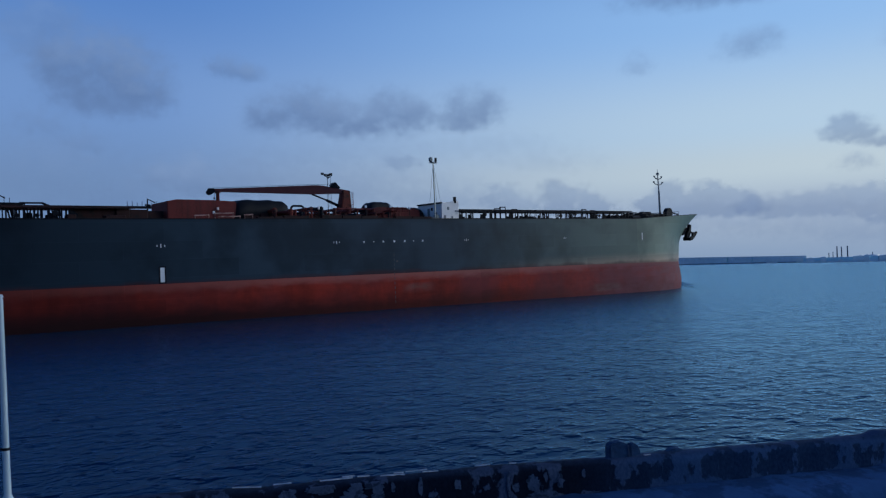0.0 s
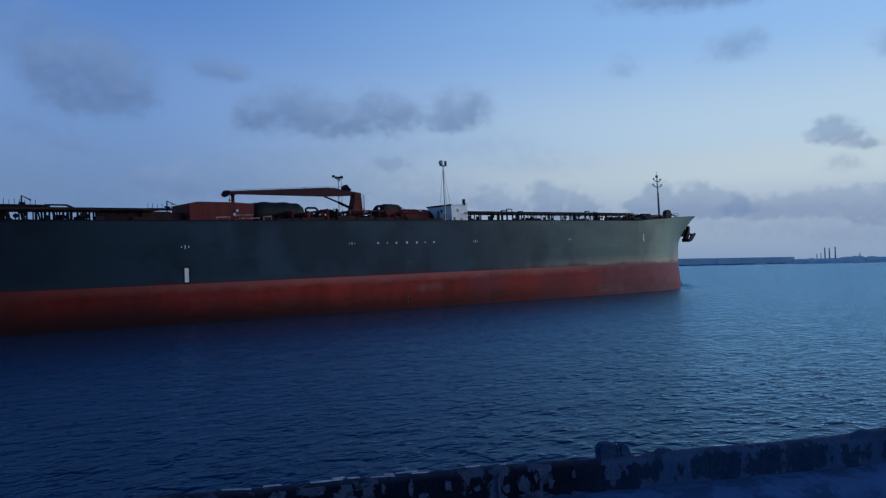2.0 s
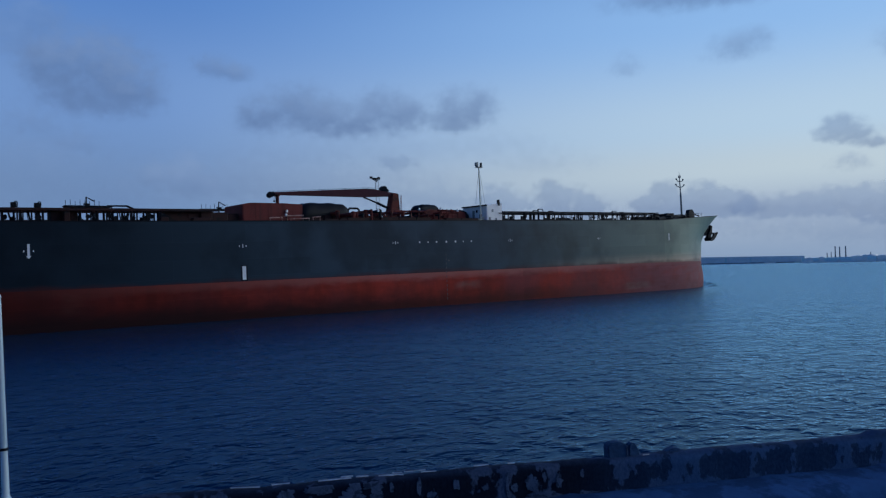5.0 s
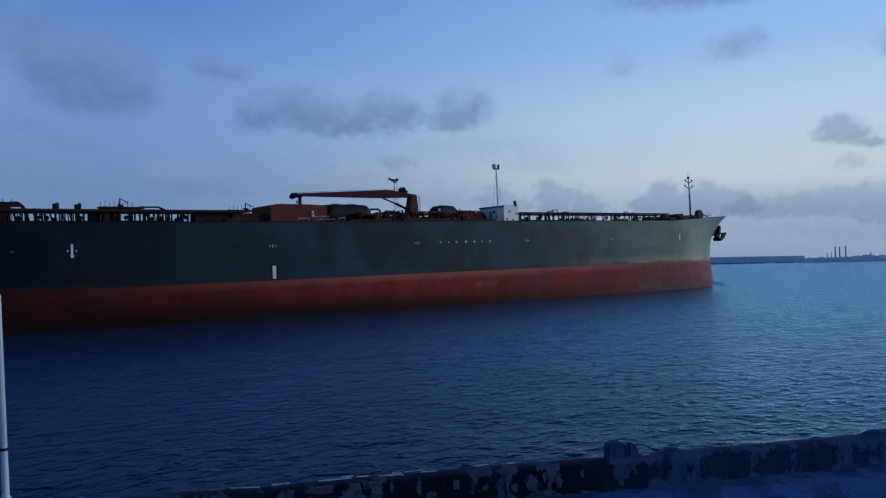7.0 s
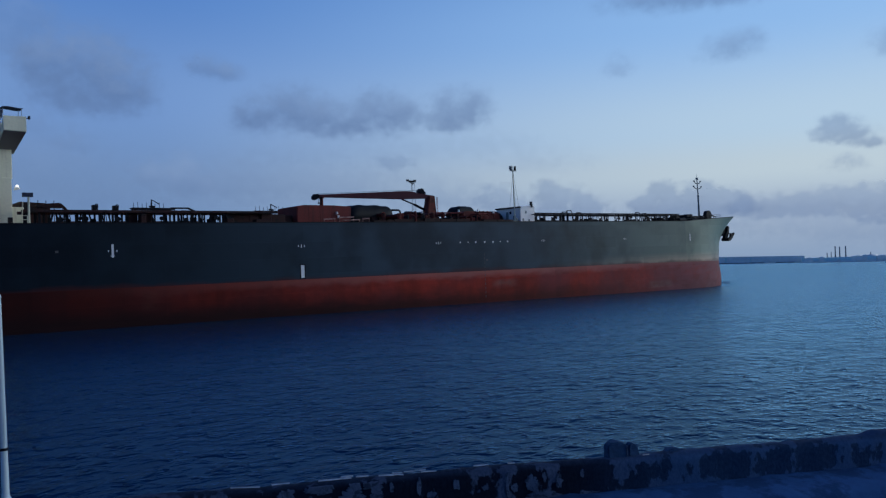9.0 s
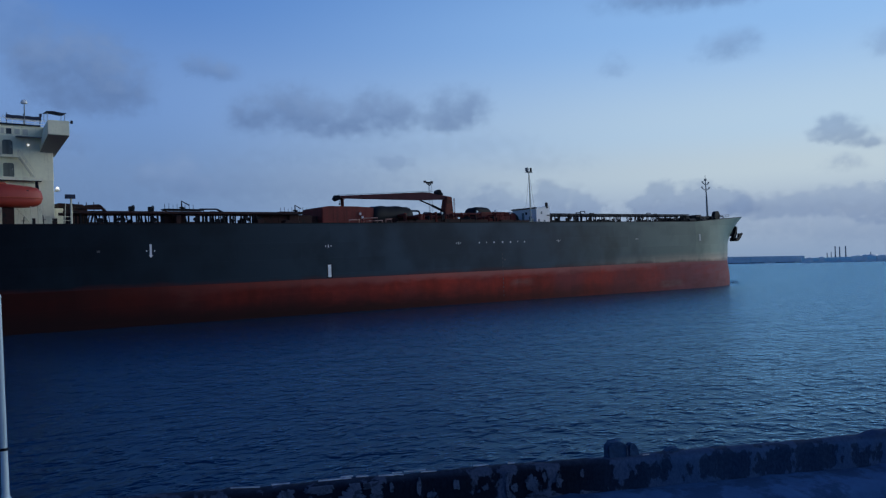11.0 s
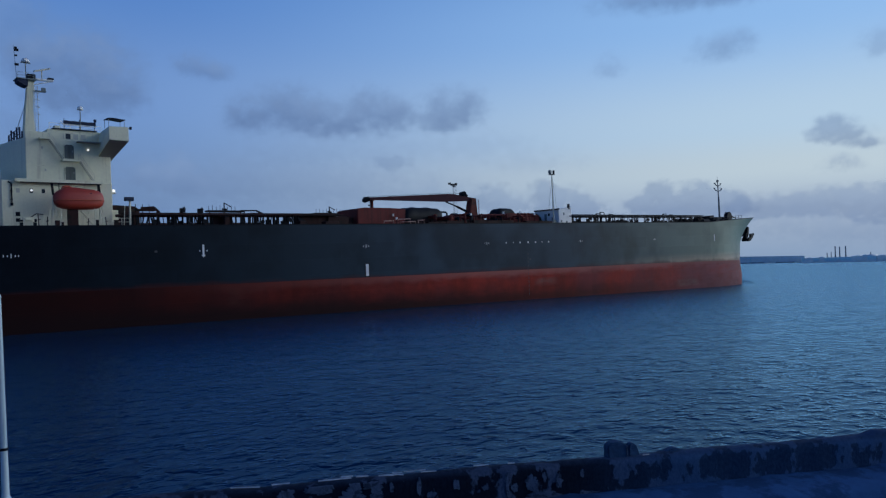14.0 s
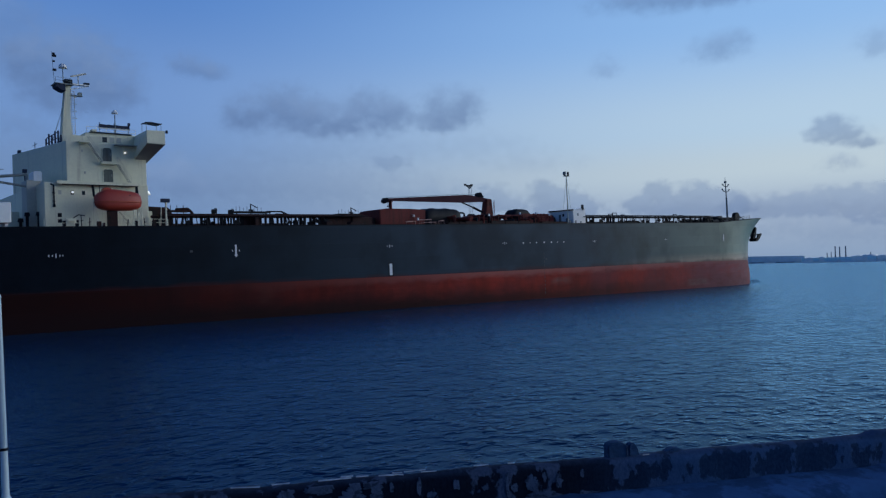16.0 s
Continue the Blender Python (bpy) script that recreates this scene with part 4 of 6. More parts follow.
def plate(name, x0, x1, z0, z1, y, mat, parent, out=0.05, label=""):
    """A thing set on a starboard-facing wall at y."""
    bm = bm_new()
    box(bm, x0, x1, y - out, y + 0.03, z0, z1)
    return part(name, bm, mat, parent, label)


def build_house(ship):
    bm = bm_new()
    prism(bm, [(6.6, 13.2), (20.1, 13.2), (20.1, 19.75), (6.6, 19.75)], -20.0, 12.0)
    bmesh.ops.bevel(bm, geom=bm.edges[:], offset=0.06, segments=1, affect="EDGES")
    lower = part("lower_house", bm, CREAM, ship, "cream painted steel deckhouse with rust streaks")
    bm = bm_new()
    box(bm, 7.5, 18.4, -20.75, -19.9, 19.62, 19.84)
    box(bm, 7.5, 18.4, -20.78, -20.70, 19.50, 19.92)
    part("boat_deck_edge", bm, CREAM, lower)
    for x, pane in ((7.96, STEPS), (9.5, GLASS), (10.92, GLASS)):
        plate("window", x - 0.2, x + 0.2, 18.12, 18.68, -20, pane, lower, 0.03)
        plate("frame", x - 0.27, x + 0.27, 18.05, 18.75, -20, CREAM, lower, 0.02)
    bm = bm_new()
    tube(bm, (9.5, -20.2, 18.45), (9.5, -20.0, 18.45), 0.15, 0.11, 10)
    part("bulkhead_lamp", bm, LAMP, lower, "lit white bulkhead lamp")
    for z in (15.35, 14.6):
        plate("vent_opening", 7.62, 8.12, z - 0.28, z + 0.28, -20, DARK, lower, 0.04)
    bm = bm_new()
    tube(bm, (7.2, -20.2, 16.4), (7.2, -20.2, 19.3), 0.09)
    tube(bm, (7.2, -20.2, 19.3), (6.8, -20.2, 19.5), 0.09)
    tube(bm, (7.2, -20.2, 16.4), (7.2, -20.2, 16.75), 0.17)
    for z in (17.2, 18.3):
        box(bm, 7.05, 7.35, -20.2, -19.98, z - 0.05, z + 0.05)
    part("vent_pipe", bm, DARK, lower)
    # upper tiers
    bm = bm_new()
    plan = [(9.8, -18.5), (20.5, -18.5), (20.5, 12.2), (12.5, 12.2), (6.5, -2.0)]
    vs = skin(bm, [[(x, y, z) for x, y in plan] for z in (19.75, 25.65)], close=True)
    bm.faces.new(vs[0])
    bm.faces.new(vs[1])
    bmesh.ops.bevel(bm, geom=bm.edges[:], offset=0.06, segments=1, affect="EDGES")
    upper = part("upper_house", bm, CREAM, ship, "cream painted accommodation block")
    bm = bm_new()
    box(bm, 9.3, 19.95, -18.54, -18.45, 21.95, 22.03)
    part("weld_seam", bm, CREAM, upper)
    for x0, x1, z0, z1 in ((13.98, 15.2, 23.1, 24.98), (14.02, 15.3, 20.15, 22.0)):
        bm = bm_new()
        prism(bm, [(x0, z0), (x1, z0), (x1, z1 - 0.25), (x1 - 0.07, z1 - 0.08), (x1 - 0.25, z1), (x0 + 0.25, z1), (x0 + 0.07, z1 - 0.08), (x0, z1 - 0.25)], -18.53, -18.4)
        d = part("door", bm, DOOR, upper, "olive-grey steel door with rounded corners")
        bm = bm_new()
        tube(bm, (x1 - 0.16, -18.56, z0 + 0.85), (x1 - 0.16, -18.56, z0 + 1.15), 0.03, seg=6)
        part("door_handle", bm, STEPS, d)
        bm = bm_new()
        for a, b, c, e in ((x0 - 0.09, x0, z0, z1 - 0.2), (x1, x1 + 0.09, z0, z1 - 0.2), (x0 + 0.2, x1 - 0.2, z1, z1 + 0.09)):
            box(bm, a, b, -18.66, -18.45, c, e)
        for u, v in ((x0 - 0.045, x0 + 0.2), (x1 + 0.045, x1 - 0.2)):
            tube(bm, (u, -18.56, z1 - 0.2), (v, -18.56, z1 + 0.045), 0.06, seg=6)
        part("door_frame", bm, CREAM, upper)
    bm = bm_new()
    box(bm, 13.5, 15.75, -19.6, -18.45, 22.62, 22.86)
    part("landing", bm, CREAM, upper)
    bm = bm_new()
    box(bm, 10.8, 12.0, -19.6, -18.45, 25.45, 25.66)
    part("landing", bm, CREAM, upper)
    for a, b in (((12.0, -19.5, 25.5), (13.7, -19.5, 22.85)), ((15.7, -19.5, 22.8), (17.5, -19.5, 19.95))):
        bm = bm_new()
        stairs(bm, a, b)
        part("stair", bm, STEPS, upper)
    bm = bm_new()
    box(bm, 15.55, 18.5, -19.5, -18.45, 25.38, 25.47)
    part("awning", bm, SOFFIT, upper)
    plate("bulkhead_lamp", 16.95, 17.13, 24.36, 24.54, -18.5, LAMP, upper, 0.18, "lit white bulkhead lamp")
    for x, z in ((11.3, 24.4), (11.6, 21.4)):
        plate("fitting", x - 0.09, x + 0.09, z - 0.15, z + 0.15, -18.5, STEPS, upper, 0.10)
    # parapet, wheelhouse and bridge wing
    bm = bm_new()
    box(bm, 9.45, 14.0, -18.5, -18.42, 25.6, 26.5)
    part("parapet", bm, CREAM, ship)
    bm = bm_new()
    tube(bm, (8.0, -7.6, 25.6), (8.0, -7.6, 26.9), 0.05, seg=6)
    tube(bm, (7.7, -7.6, 26.3), (8.3, -7.6, 26.7), 0.05, seg=6)
    part("aft_antenna", bm, NAVY, ship)
    bm = bm_new()
    box(bm, 6.7, 7.1, -3.2, -2.5, 25.6, 26.25)
    part("vent_box", bm, NAVY, ship)
    bm = bm_new()
    for y, h in ((-13.0, 1.6), (-11.5, 2.4), (-9.8, 2.6), (-8.0, 2.3), (-6.3, 2.7), (-4.6, 2.2)):
        tube(bm, (10.2, y, 25.6), (10.2, y, 25.75 + h), 0.13, seg=6)
    for z in (26.4, 27.2, 28.0):
        tube(bm, (10.2, -11.5, z), (10.2, -4.6, z), 0.07, seg=5)
    box(bm, 10.0, 10.5, -12.2, -11.4, 25.65, 26.6)
    part("aft_screen_frame", bm, NAVY, ship)
    bm = bm_new()
    prism(bm, [(12.6, 25.65), (21.8, 25.65), (22.0, 27.75), (13.0, 27.75)], -14.2, 9.0)
    bridge = part("wheelhouse", bm, CREAM, ship, "cream painted wheelhouse")
    bm = bm_new()
    box(bm, 13.6, 19.4, -14.5, 9.2, 27.76, 27.92)
    part("roof_edge", bm, DARK, bridge)
    for x in (13.6, 14.7, 15.6, 16.6, 17.6):
        plate("window", x - 0.32, x + 0.32, 26.5, 27.25, -14.2, GLASS if x == 15.6 else STEPS, bridge, 0.03)
    bm = bm_new()
    rail(bm, (13.6, -12.5, 27.9), (20.6, -12.5, 27.9), step=1.4, r=0.03)
    part("monkey_island_rail", bm, CREAM, bridge)
    bm = bm_new()
    rows = []
    for k in range(13):
        x = 16.1 + 4.4 * k / 12
        s = 0.06 * math.sin(k * 1.9)
        rows.append([(x, -10.05, 29.35 + s), (x, -10.05, 29.92 + s * 0.5), (x, -9.97, 29.92 + s * 0.5), (x, -9.97, 29.35 + s)])
    vs = skin(bm, rows, close=True)
    bm.faces.new(vs[0])
    bm.faces.new(vs[-1])
    for x in (16.2, 18.3, 20.4):
        tube(bm, (x, -10, 27.9), (x, -10, 30.2), 0.05, seg=5)
    part("canvas_dodger", bm, NAVY, bridge, "dark blue canvas screen")
    bm = bm_new()
    tube(bm, (16.0, -10.1, 29.28), (20.6, -10.1, 29.22), 0.07, seg=6)
    tube(bm, (15.7, -10.1, 29.75), (16.2, -10.1, 29.3), 0.06, seg=6)
    part("dodger_rail", bm, WHITE, bridge, "white painted rail below the canvas")
    bm = bm_new()
    tube(bm, (20.5, -10, 29.3), (20.5, -10, 30.35), 0.1, seg=8)
    box(bm, 20.35, 20.65, -10.2, -9.8, 30.0, 30.4)
    part("searchlight", bm, NAVY, bridge)
    # pale equipment lockers along the roof's after edge
    for x0, x1, z in ((12.3, 12.9, 27.0), (13.9, 14.6, 28.35)):
        bm = bm_new()
        box(bm, x0, x1, -14.0, -13.2, 25.7 if z < 28 else 27.9, z)
        bmesh.ops.bevel(bm, geom=bm.edges[:], offset=0.05, segments=1, affect="EDGES")
        part("roof_locker", bm, CREAM, bridge)
    bm = bm_new()
    tube(bm, (18.45, -10, 27.9), (18.45, -10, 31.5), 0.09, 0.07)
    part("antenna_post", bm, GREYGREEN, bridge)
    dome("antenna_dome", (18.45, -10, 31.75), 0.45, 0.5, bridge)
    # wing: floor, bulwark and the sloping bracket below
    bm = bm_new()
    a = [bm.verts.new(p) for p in ((19.95, -20.6, 25.8), (22.55, -20.6, 25.75), (22.55, -20.6, 27.7), (19.95, -20.6, 27.62))]
    b = [bm.verts.new(inboard(p)) for p in ((18.5, -18.4, 23.15), (20.48, -18.4, 23.15), (22.3, -15.5, 27.5), (19.95, -15.5, 27.42))]
    for k in range(4):
        bm.faces.new((a[k], a[(k + 1) % 4], b[(k + 1) % 4], b[k]))
    bm.faces.new(a[::-1])
    bm.faces.new(b)
    wing = part("bridge_wing", bm, CREAM, ship, "cream painted overhanging bridge wing")
    # sheet over the wing's underside, whose shade is put into its grey
    bm = bm_new()
    a = [bm.verts.new(p) for p in ((19.97, -20.57, 25.74), (22.52, -20.57, 25.69), inboard((20.48, -18.55, 23.08)), inboard((18.52, -18.55, 23.08)))]
    b = [bm.verts.new(v.co - Vector((0, 0, 0.03))) for v in a]
    bm.faces.new(a)
    bm.faces.new(b)
    for k in range(4):
        bm.faces.new((a[k], a[(k + 1) % 4], b[(k + 1) % 4], b[k]))
    part("soffit", bm, SOFFIT, wing, "grey sheet carrying the wing's underside shade")
    bm = bm_new()
    rows = []
    for k in range(9):
        x = 19.85 + 2.35 * k / 8
        z = 28.70 + 0.06 * math.sin(k / 8 * 5.5)
        rows.append([(x, -20.6, z), (x, -20.6, z + 0.1), (x, -18.6, z + 0.14), (x, -18.6, z + 0.04)])
    vs = skin(bm, rows, close=True)
    bm.faces.new(vs[0])
    bm.faces.new(vs[-1])
    part("canopy", bm, NAVY, wing, "sagging dark blue canvas canopy")
    for x, y in ((19.95, -20.5), (22.05, -20.5), (19.95, -18.7), (22.05, -18.7)):
        bm = bm_new()
        tube(bm, (x, y, 27.6), (x, y, 28.75), 0.035, seg=5)
        part("canopy_pole", bm, GREYGREEN, wing)
    bm = bm_new()
    tube(bm, (22.4, -20.2, 27.5), (23.0, -20.2, 27.6), 0.05, seg=5)
    box(bm, 22.85, 23.1, -20.35, -20.05, 27.45, 27.85)
    part("side_light", bm, DARK, wing)


def dome(name, c, r, h, parent, mat=None):
    bm = bm_new()
    rows = []
    for k in range(7):
        a = k / 6 * math.pi / 2
        rows.append([(c[0] + r * math.cos(a) * math.cos(q), c[1] + r * math.cos(a) * math.sin(q), c[2] + h * math.sin(a)) for q in [2 * math.pi * i / 14 for i in range(14)]])
    base = [(x, y, c[2] - 0.15 * h) for x, y, z in rows[0]]
    vs = skin(bm, [base] + rows, close=True)
    bm.faces.new(vs[0])
    return part(name, bm, mat or WHITE, parent, smooth=True)


def build_radar_mast(ship):
    bm = bm_new()
    rows = [[(12.4 + 0.0, -3.2, 27.8), (14.0, -3.2, 27.8), (14.0, -0.8, 27.8), (12.4, -0.8, 27.8)]]
    for z, xl, xr, w in ((29.2, 12.5, 14.0, 0.75), (32.6, 12.75, 13.9, 0.55), (36.2, 13.15, 14.05, 0.42), (37.0, 13.2, 14.1, 0.42)):
        rows.append([(xl, -2 - w, z), (xr, -2 - w, z), (xr, -2 + w, z), (xl, -2 + w, z)])
    vs = skin(bm, rows, close=True)
    bm.faces.new(vs[0])
    bm.faces.new(vs[-1])
    bmesh.ops.bevel(bm, geom=bm.edges[:], offset=0.08, segments=2, affect="EDGES")
    mast = part("radar_mast", bm, CREAM, ship, "cream tapered radar mast")
    bm = bm_new()
    tube(bm, (11.2, -2.2, 28), (12.9, -2.2, 33.5), 0.05, seg=5)
    tube(bm, (12.9, -2.2, 33.5), (13.1, -2.2, 36.6), 0.05, seg=5)
    part("stay", bm, GREYGREEN, mast)
    bm = bm_new()
    box(bm, 11.6, 14.3, -3.3, -0.7, 37.0, 37.14)
    rail(bm, (11.7, -3.2, 37.1), (13.9, -3.2, 37.1), 0.9, 1.1, 0.03)
    part("platform", bm, GREYGREEN, mast)
    bm = bm_new()
    prism(bm, [(11.7, 36.98), (13.1, 36.98), (13.1, 36.0), (12.6, 36.1), (11.8, 36.55)], -3.2, -1.0)
    part("bracket", bm, NAVY, mast, "dark blue-grey platform bracket")
    bm = bm_new()
    box(bm, 13.2, 14.3, -2.6, -1.4, 37.1, 38.0)
    part("scanner_motor", bm, DARK, mast)
    bm = bm_new()
    box(bm, 14.3, 16.85, -2.3, -1.7, 37.3, 37.5)
    tube(bm, (14, -2, 36.5), (16.4, -2, 37.25), 0.07, seg=5)
    part("yard_arm", bm, WHITE, mast)
    bm = bm_new()
    box(bm, 16.1, 16.9, -2.35, -1.65, 37.55, 37.8)
    part("signal_lamp", bm, DARK, mast)
    bm = bm_new()
    tube(bm, (15.3, -2, 37.5), (15.3, -2, 38.9), 0.08, seg=6)
    m = Matrix.Translation((15.35, -2, 38.95)) @ Matrix.Rotation(radians(-19), 4, "Y") @ Matrix.Rotation(radians(12), 4, "Z")
    b = bmesh.new()
    box(b, -1.3, 1.3, -0.12, 0.12, -0.1, 0.12)
    bmesh.ops.transform(b, matrix=m, verts=b.verts)
    me = bpy.data.meshes.new("radar_bar")
    b.to_mesh(me)
    b.free()
    bm.from_mesh(me)
    part("radar_scanner", bm, STEPS, mast)
    dome("satellite_dome", (13.1, -2, 39.9), 0.6, 0.6, mast)
    bm = bm_new()
    tube(bm, (13.1, -2, 37.1), (13.1, -2, 39.8), 0.07, seg=6)
    tube(bm, (12.4, -2, 39.72), (13.8, -2, 39.72), 0.06, seg=5)
    part("dome_post", bm, GREYGREEN, mast)
    bm = bm_new()
    tube(bm, (11.85, -2, 37.1), (11.55, -2, 42.2), 0.03, 0.02, 6)
    for z, w in ((39.2, 0.32), (40.6, 0.22), (41.4, 0.34), (41.8, 0.22)):
        box(bm, 11.65, 11.65 + w * 1.6, -2.15, -1.85, z, z + w)
    part("instrument_pole", bm, DARK, mast)
    # ladder with safety hoops
    bm = bm_new()
    for x in (14.05, 14.5):
        tube(bm, (x, -2.6, 29.0), (x, -2.6, 36.2), 0.035, seg=5)
    for k in range(20):
        z = 29.3 + k * 0.36
        tube(bm, (14.05, -2.6, z), (14.5, -2.6, z), 0.025, seg=4)
    for z in (31.9, 33.0, 34.1, 35.2):
        p = [(14.05 + 0.0, -2.6, z), (14.35, -3.0, z), (14.75, -2.8, z), (14.75, -2.4, z), (14.5, -2.6, z)]
        for a, c in zip(p, p[1:]):
            tube(bm, a, c, 0.03, seg=4)
    part("ladder", bm, STEPS, mast)
    bm = bm_new()
    box(bm, 14.0, 15.8, -2.4, -1.6, 35.55, 35.65)
    box(bm, 15.2, 15.75, -2.3, -1.7, 35.65, 36.15)
    part("lamp_bracket", bm, GREYGREEN, mast)


def build_aft(ship):
    bm = bm_new()
    box(bm, 5.45, 7.25, -15.6, -12.6, 13.6, 20.4)
    bmesh.ops.bevel(bm, geom=bm.edges[:], offset=0.05, segments=1, affect="EDGES")
    trunk = part("ventilator_trunk", bm, STEPS, ship, "grey ventilator trunk behind the deckhouse")
    bm = bm_new()
    prism(bm, [(6.3, 20.3), (7.35, 20.3), (7.35, 21.5), (7.2, 21.65), (6.45, 21.65), (6.3, 21.5)], -15.75, -13.0)
    bmesh.ops.bevel(bm, geom=bm.edges[:], offset=0.05, segments=1, affect="EDGES")
    part("cowl", bm, WHITE, trunk, "white ventilator cowl")
    bm = bm_new()
    tube(bm, (5.5, -14.6, 20.4), (5.5, -14.6, 21.6), 0.09, seg=8)
    box(bm, 5.25, 5.75, -14.9, -14.3, 21.5, 21.95)
    part("deck_lamp", bm, NAVY, trunk)
    for x, h in ((5.2, 15.9), (6.6, 16.0), (4.4, 15.1)):
        bm = bm_new()
        tube(bm, (x, -16.6, 13.6), (x, -16.6, h - 0.4), 0.2, seg=8)
        tube(bm, (x, -16.6, h - 0.5), (x, -16.6, h), 0.38, 0.3, 10)
        part("air_vent", bm, DARK, ship)
    bm = bm_new()
    prism(bm, [(-2, 14.4), (2.9, 14.4), (2.9, 17.1), (-2, 17.1)], -18.5, -15.0)
    bmesh.ops.bevel(bm, geom=bm.edges[:], offset=0.08, segments=1, affect="EDGES")
    box(bm, -1.5, -1.1, -18, -15.6, 13.6, 14.45)
    box(bm, 2.2, 2.6, -18, -15.6, 13.6, 14.45)
    part("store_locker", bm, WHITE, ship, "white store locker on legs")
    # provision crane lying along the deck
    bm = bm_new()
    tube(bm, (-4, -9, 13.6), (-4, -9, 20.6), 0.5, 0.4, 10)
    tube(bm, (-4, -9, 20.6), (6.9, -9, 21.95), 0.26, 0.2, 8)
    tube(bm, (-4, -9, 21.9), (6.8, -9, 20.2), 0.2, 0.16, 8)
    tube(bm, (-4, -9.4, 21.9), (3.9, -9.4, 22.5), 0.05, seg=6)
    tube(bm, (6.9, -9, 21.95), (6.8, -9, 20.2), 0.12, seg=6)
    part("provision_crane", bm, GREYGREEN, ship)
    bm = bm_new()
    box(bm, 2.0, 6.55, -5.0, 12.0, 13.55, 16.8)
    part("aft_house", bm, CREAM, ship)


def build_boat_area(ship):
    for x in (12.6, 18.45):
        bm = bm_new()
        prism(bm, [(x - 0.07, 17.9), (x + 0.08, 17.9), (x + 0.12, 18.4), (x + 0.02, 19.4), (x - 0.24, 19.5), (x - 0.12, 18.5)], -20.45, -20.15)
        part("davit_arm", bm, DARK, ship)
    for x in (12.6, 18.45):
        bm = bm_new()
        tube(bm, (x, -20.25, 13.7), (x, -20.25, 17.7), 0.1, seg=6)
        tube(bm, (x + 0.5, -20.25, 13.7), (x, -20.25, 16.6), 0.06, seg=5)
        tube(bm, (x + 0.1, -20.5, 16.6), (x + 0.75, -20.5, 13.8), 0.055, seg=5)
        part("davit_leg", bm, CREAM, ship)
    bm = bm_new()
    box(bm, 14.3, 15.6, -20.5, -20.05, 13.6, 16.1)
    part("cradle", bm, RUSTDARK, ship, "dark boat cradle")
    bm = bm_new()
    stairs(bm, (16.0, -20.3, 15.9), (17.7, -20.3, 13.8), 0.5, 8)
    part("embarkation_stair", bm, CREAM, ship)
    bm = bm_new()
    rail(bm, (6.3, -20.4, 13.75), (12.2, -20.4, 13.75), 1.05, 1.5, 0.035)
    part("deck_rail", bm, CREAM, ship)
    bm = bm_new()
    rail(bm, (17.6, -20.4, 13.8), (22.6, -20.4, 13.8), 1.05, 1.2, 0.035)
    part("deck_rail", bm, CREAM, ship)
    bm = bm_new()
    box(bm, 9.0, 10.3, -20.3, -19.6, 14.3, 14.95)
    tube(bm, (9.2, -20.45, 14.6), (10.0, -20.45, 14.6), 0.22, seg=10)
    part("boat_winch", bm, CREAM, ship, "cream boat winch")
    bm = bm_new()
    box(bm, 8.7, 9.0, -20.3, -19.7, 13.7, 14.6)
    part("winch_foot", bm, DARK, ship)
    bm = bm_new()
    box(bm, 10.3, 10.6, -20.3, -19.7, 13.7, 14.7)
    tube(bm, (9.9, -20.2, 14.9), (10.6, -20.2, 15.4), 0.07, seg=5)
    tube(bm, (10.6, -20.2, 15.4), (11.4, -20.2, 15.3), 0.06, seg=5)
    part("winch_frame", bm, DARK, ship)
    # clutter under the boat: slim stanchions, hoses and a dark strip for the boat deck's shadow
    for x, h, mat in ((11.4, 15.2, CREAM), (11.9, 15.0, DARK), (12.2, 15.9, CREAM), (13.6, 16.0, CREAM), (16.3, 15.4, CREAM), (16.9, 14.8, DARK), (17.9, 16.2, CREAM), (18.9, 16.4, CREAM), (19.3, 15.0, DARK), (10.9, 15.4, DARK)):
        bm = bm_new()
        tube(bm, (x, -20.4, 13.7), (x + 0.12 * math.sin(x * 9), -20.4, h), 0.06, seg=6)
        tube(bm, (x - 0.15, -20.4, 13.7 + 0.5 * (h - 13.7)), (x + 0.2, -20.4, 13.8 + 0.5 * (h - 13.7)), 0.05, seg=5)
        part("stanchion", bm, mat, ship)
    bm = bm_new()
    # dark strip standing in for the shadow below the boat deck edge
    box(bm, 8.6, 18.5, -20.72, -20.62, 19.36, 19.50)
    part("gutter", bm, RUSTDARK, ship)
    bm = bm_new()
    tube(bm, (20.45, -19.1, 18.42), (20.45, -19.1, 18.62), 0.34, seg=14)
    tube(bm, (20.0, -19.1, 18.3), (20.6, -19.1, 18.4), 0.06, seg=6)
    light = part("deck_light", bm, WHITE, ship, "lit deck light on the house front")
    dome("lit_globe", (20.45, -19.1, 18.66), 0.22, 0.34, light, LAMP)
    for x0, x1, z in ((12.9, 13.4, 14.5), (13.6, 13.9, 14.3), (18.0, 18.3, 14.6), (20.4, 20.9, 14.6)):
        bm = bm_new()
        box(bm, x0, x1, -20.5, -20.06, 13.6, z)
        part("deck_box", bm, RUSTDARK, ship)
    bm = bm_new()
    tube(bm, (23.3, -18, 13.6), (23.3, -18, 17.5), 0.14, seg=8)
    tube(bm, (22.4, -18, 13.6), (22.6, -18, 16.8), 0.06, seg=5)
    lp = part("floodlight_post", bm, CREAM, ship)
    bm = bm_new()
    box(bm, 22.6, 23.8, -18.3, -17.7, 17.5, 18.05)
    part("floodlight", bm, NAVY, lp)
    bm = bm_new()
    prism(bm, [(21.3, 13.7), (25.0, 13.8), (25.0, 16.4), (24.4, 16.9), (21.3, 17.05)], -16, -9)
    part("pump_house", bm, RUSTDARK, ship, "dark rusty pump room casing")
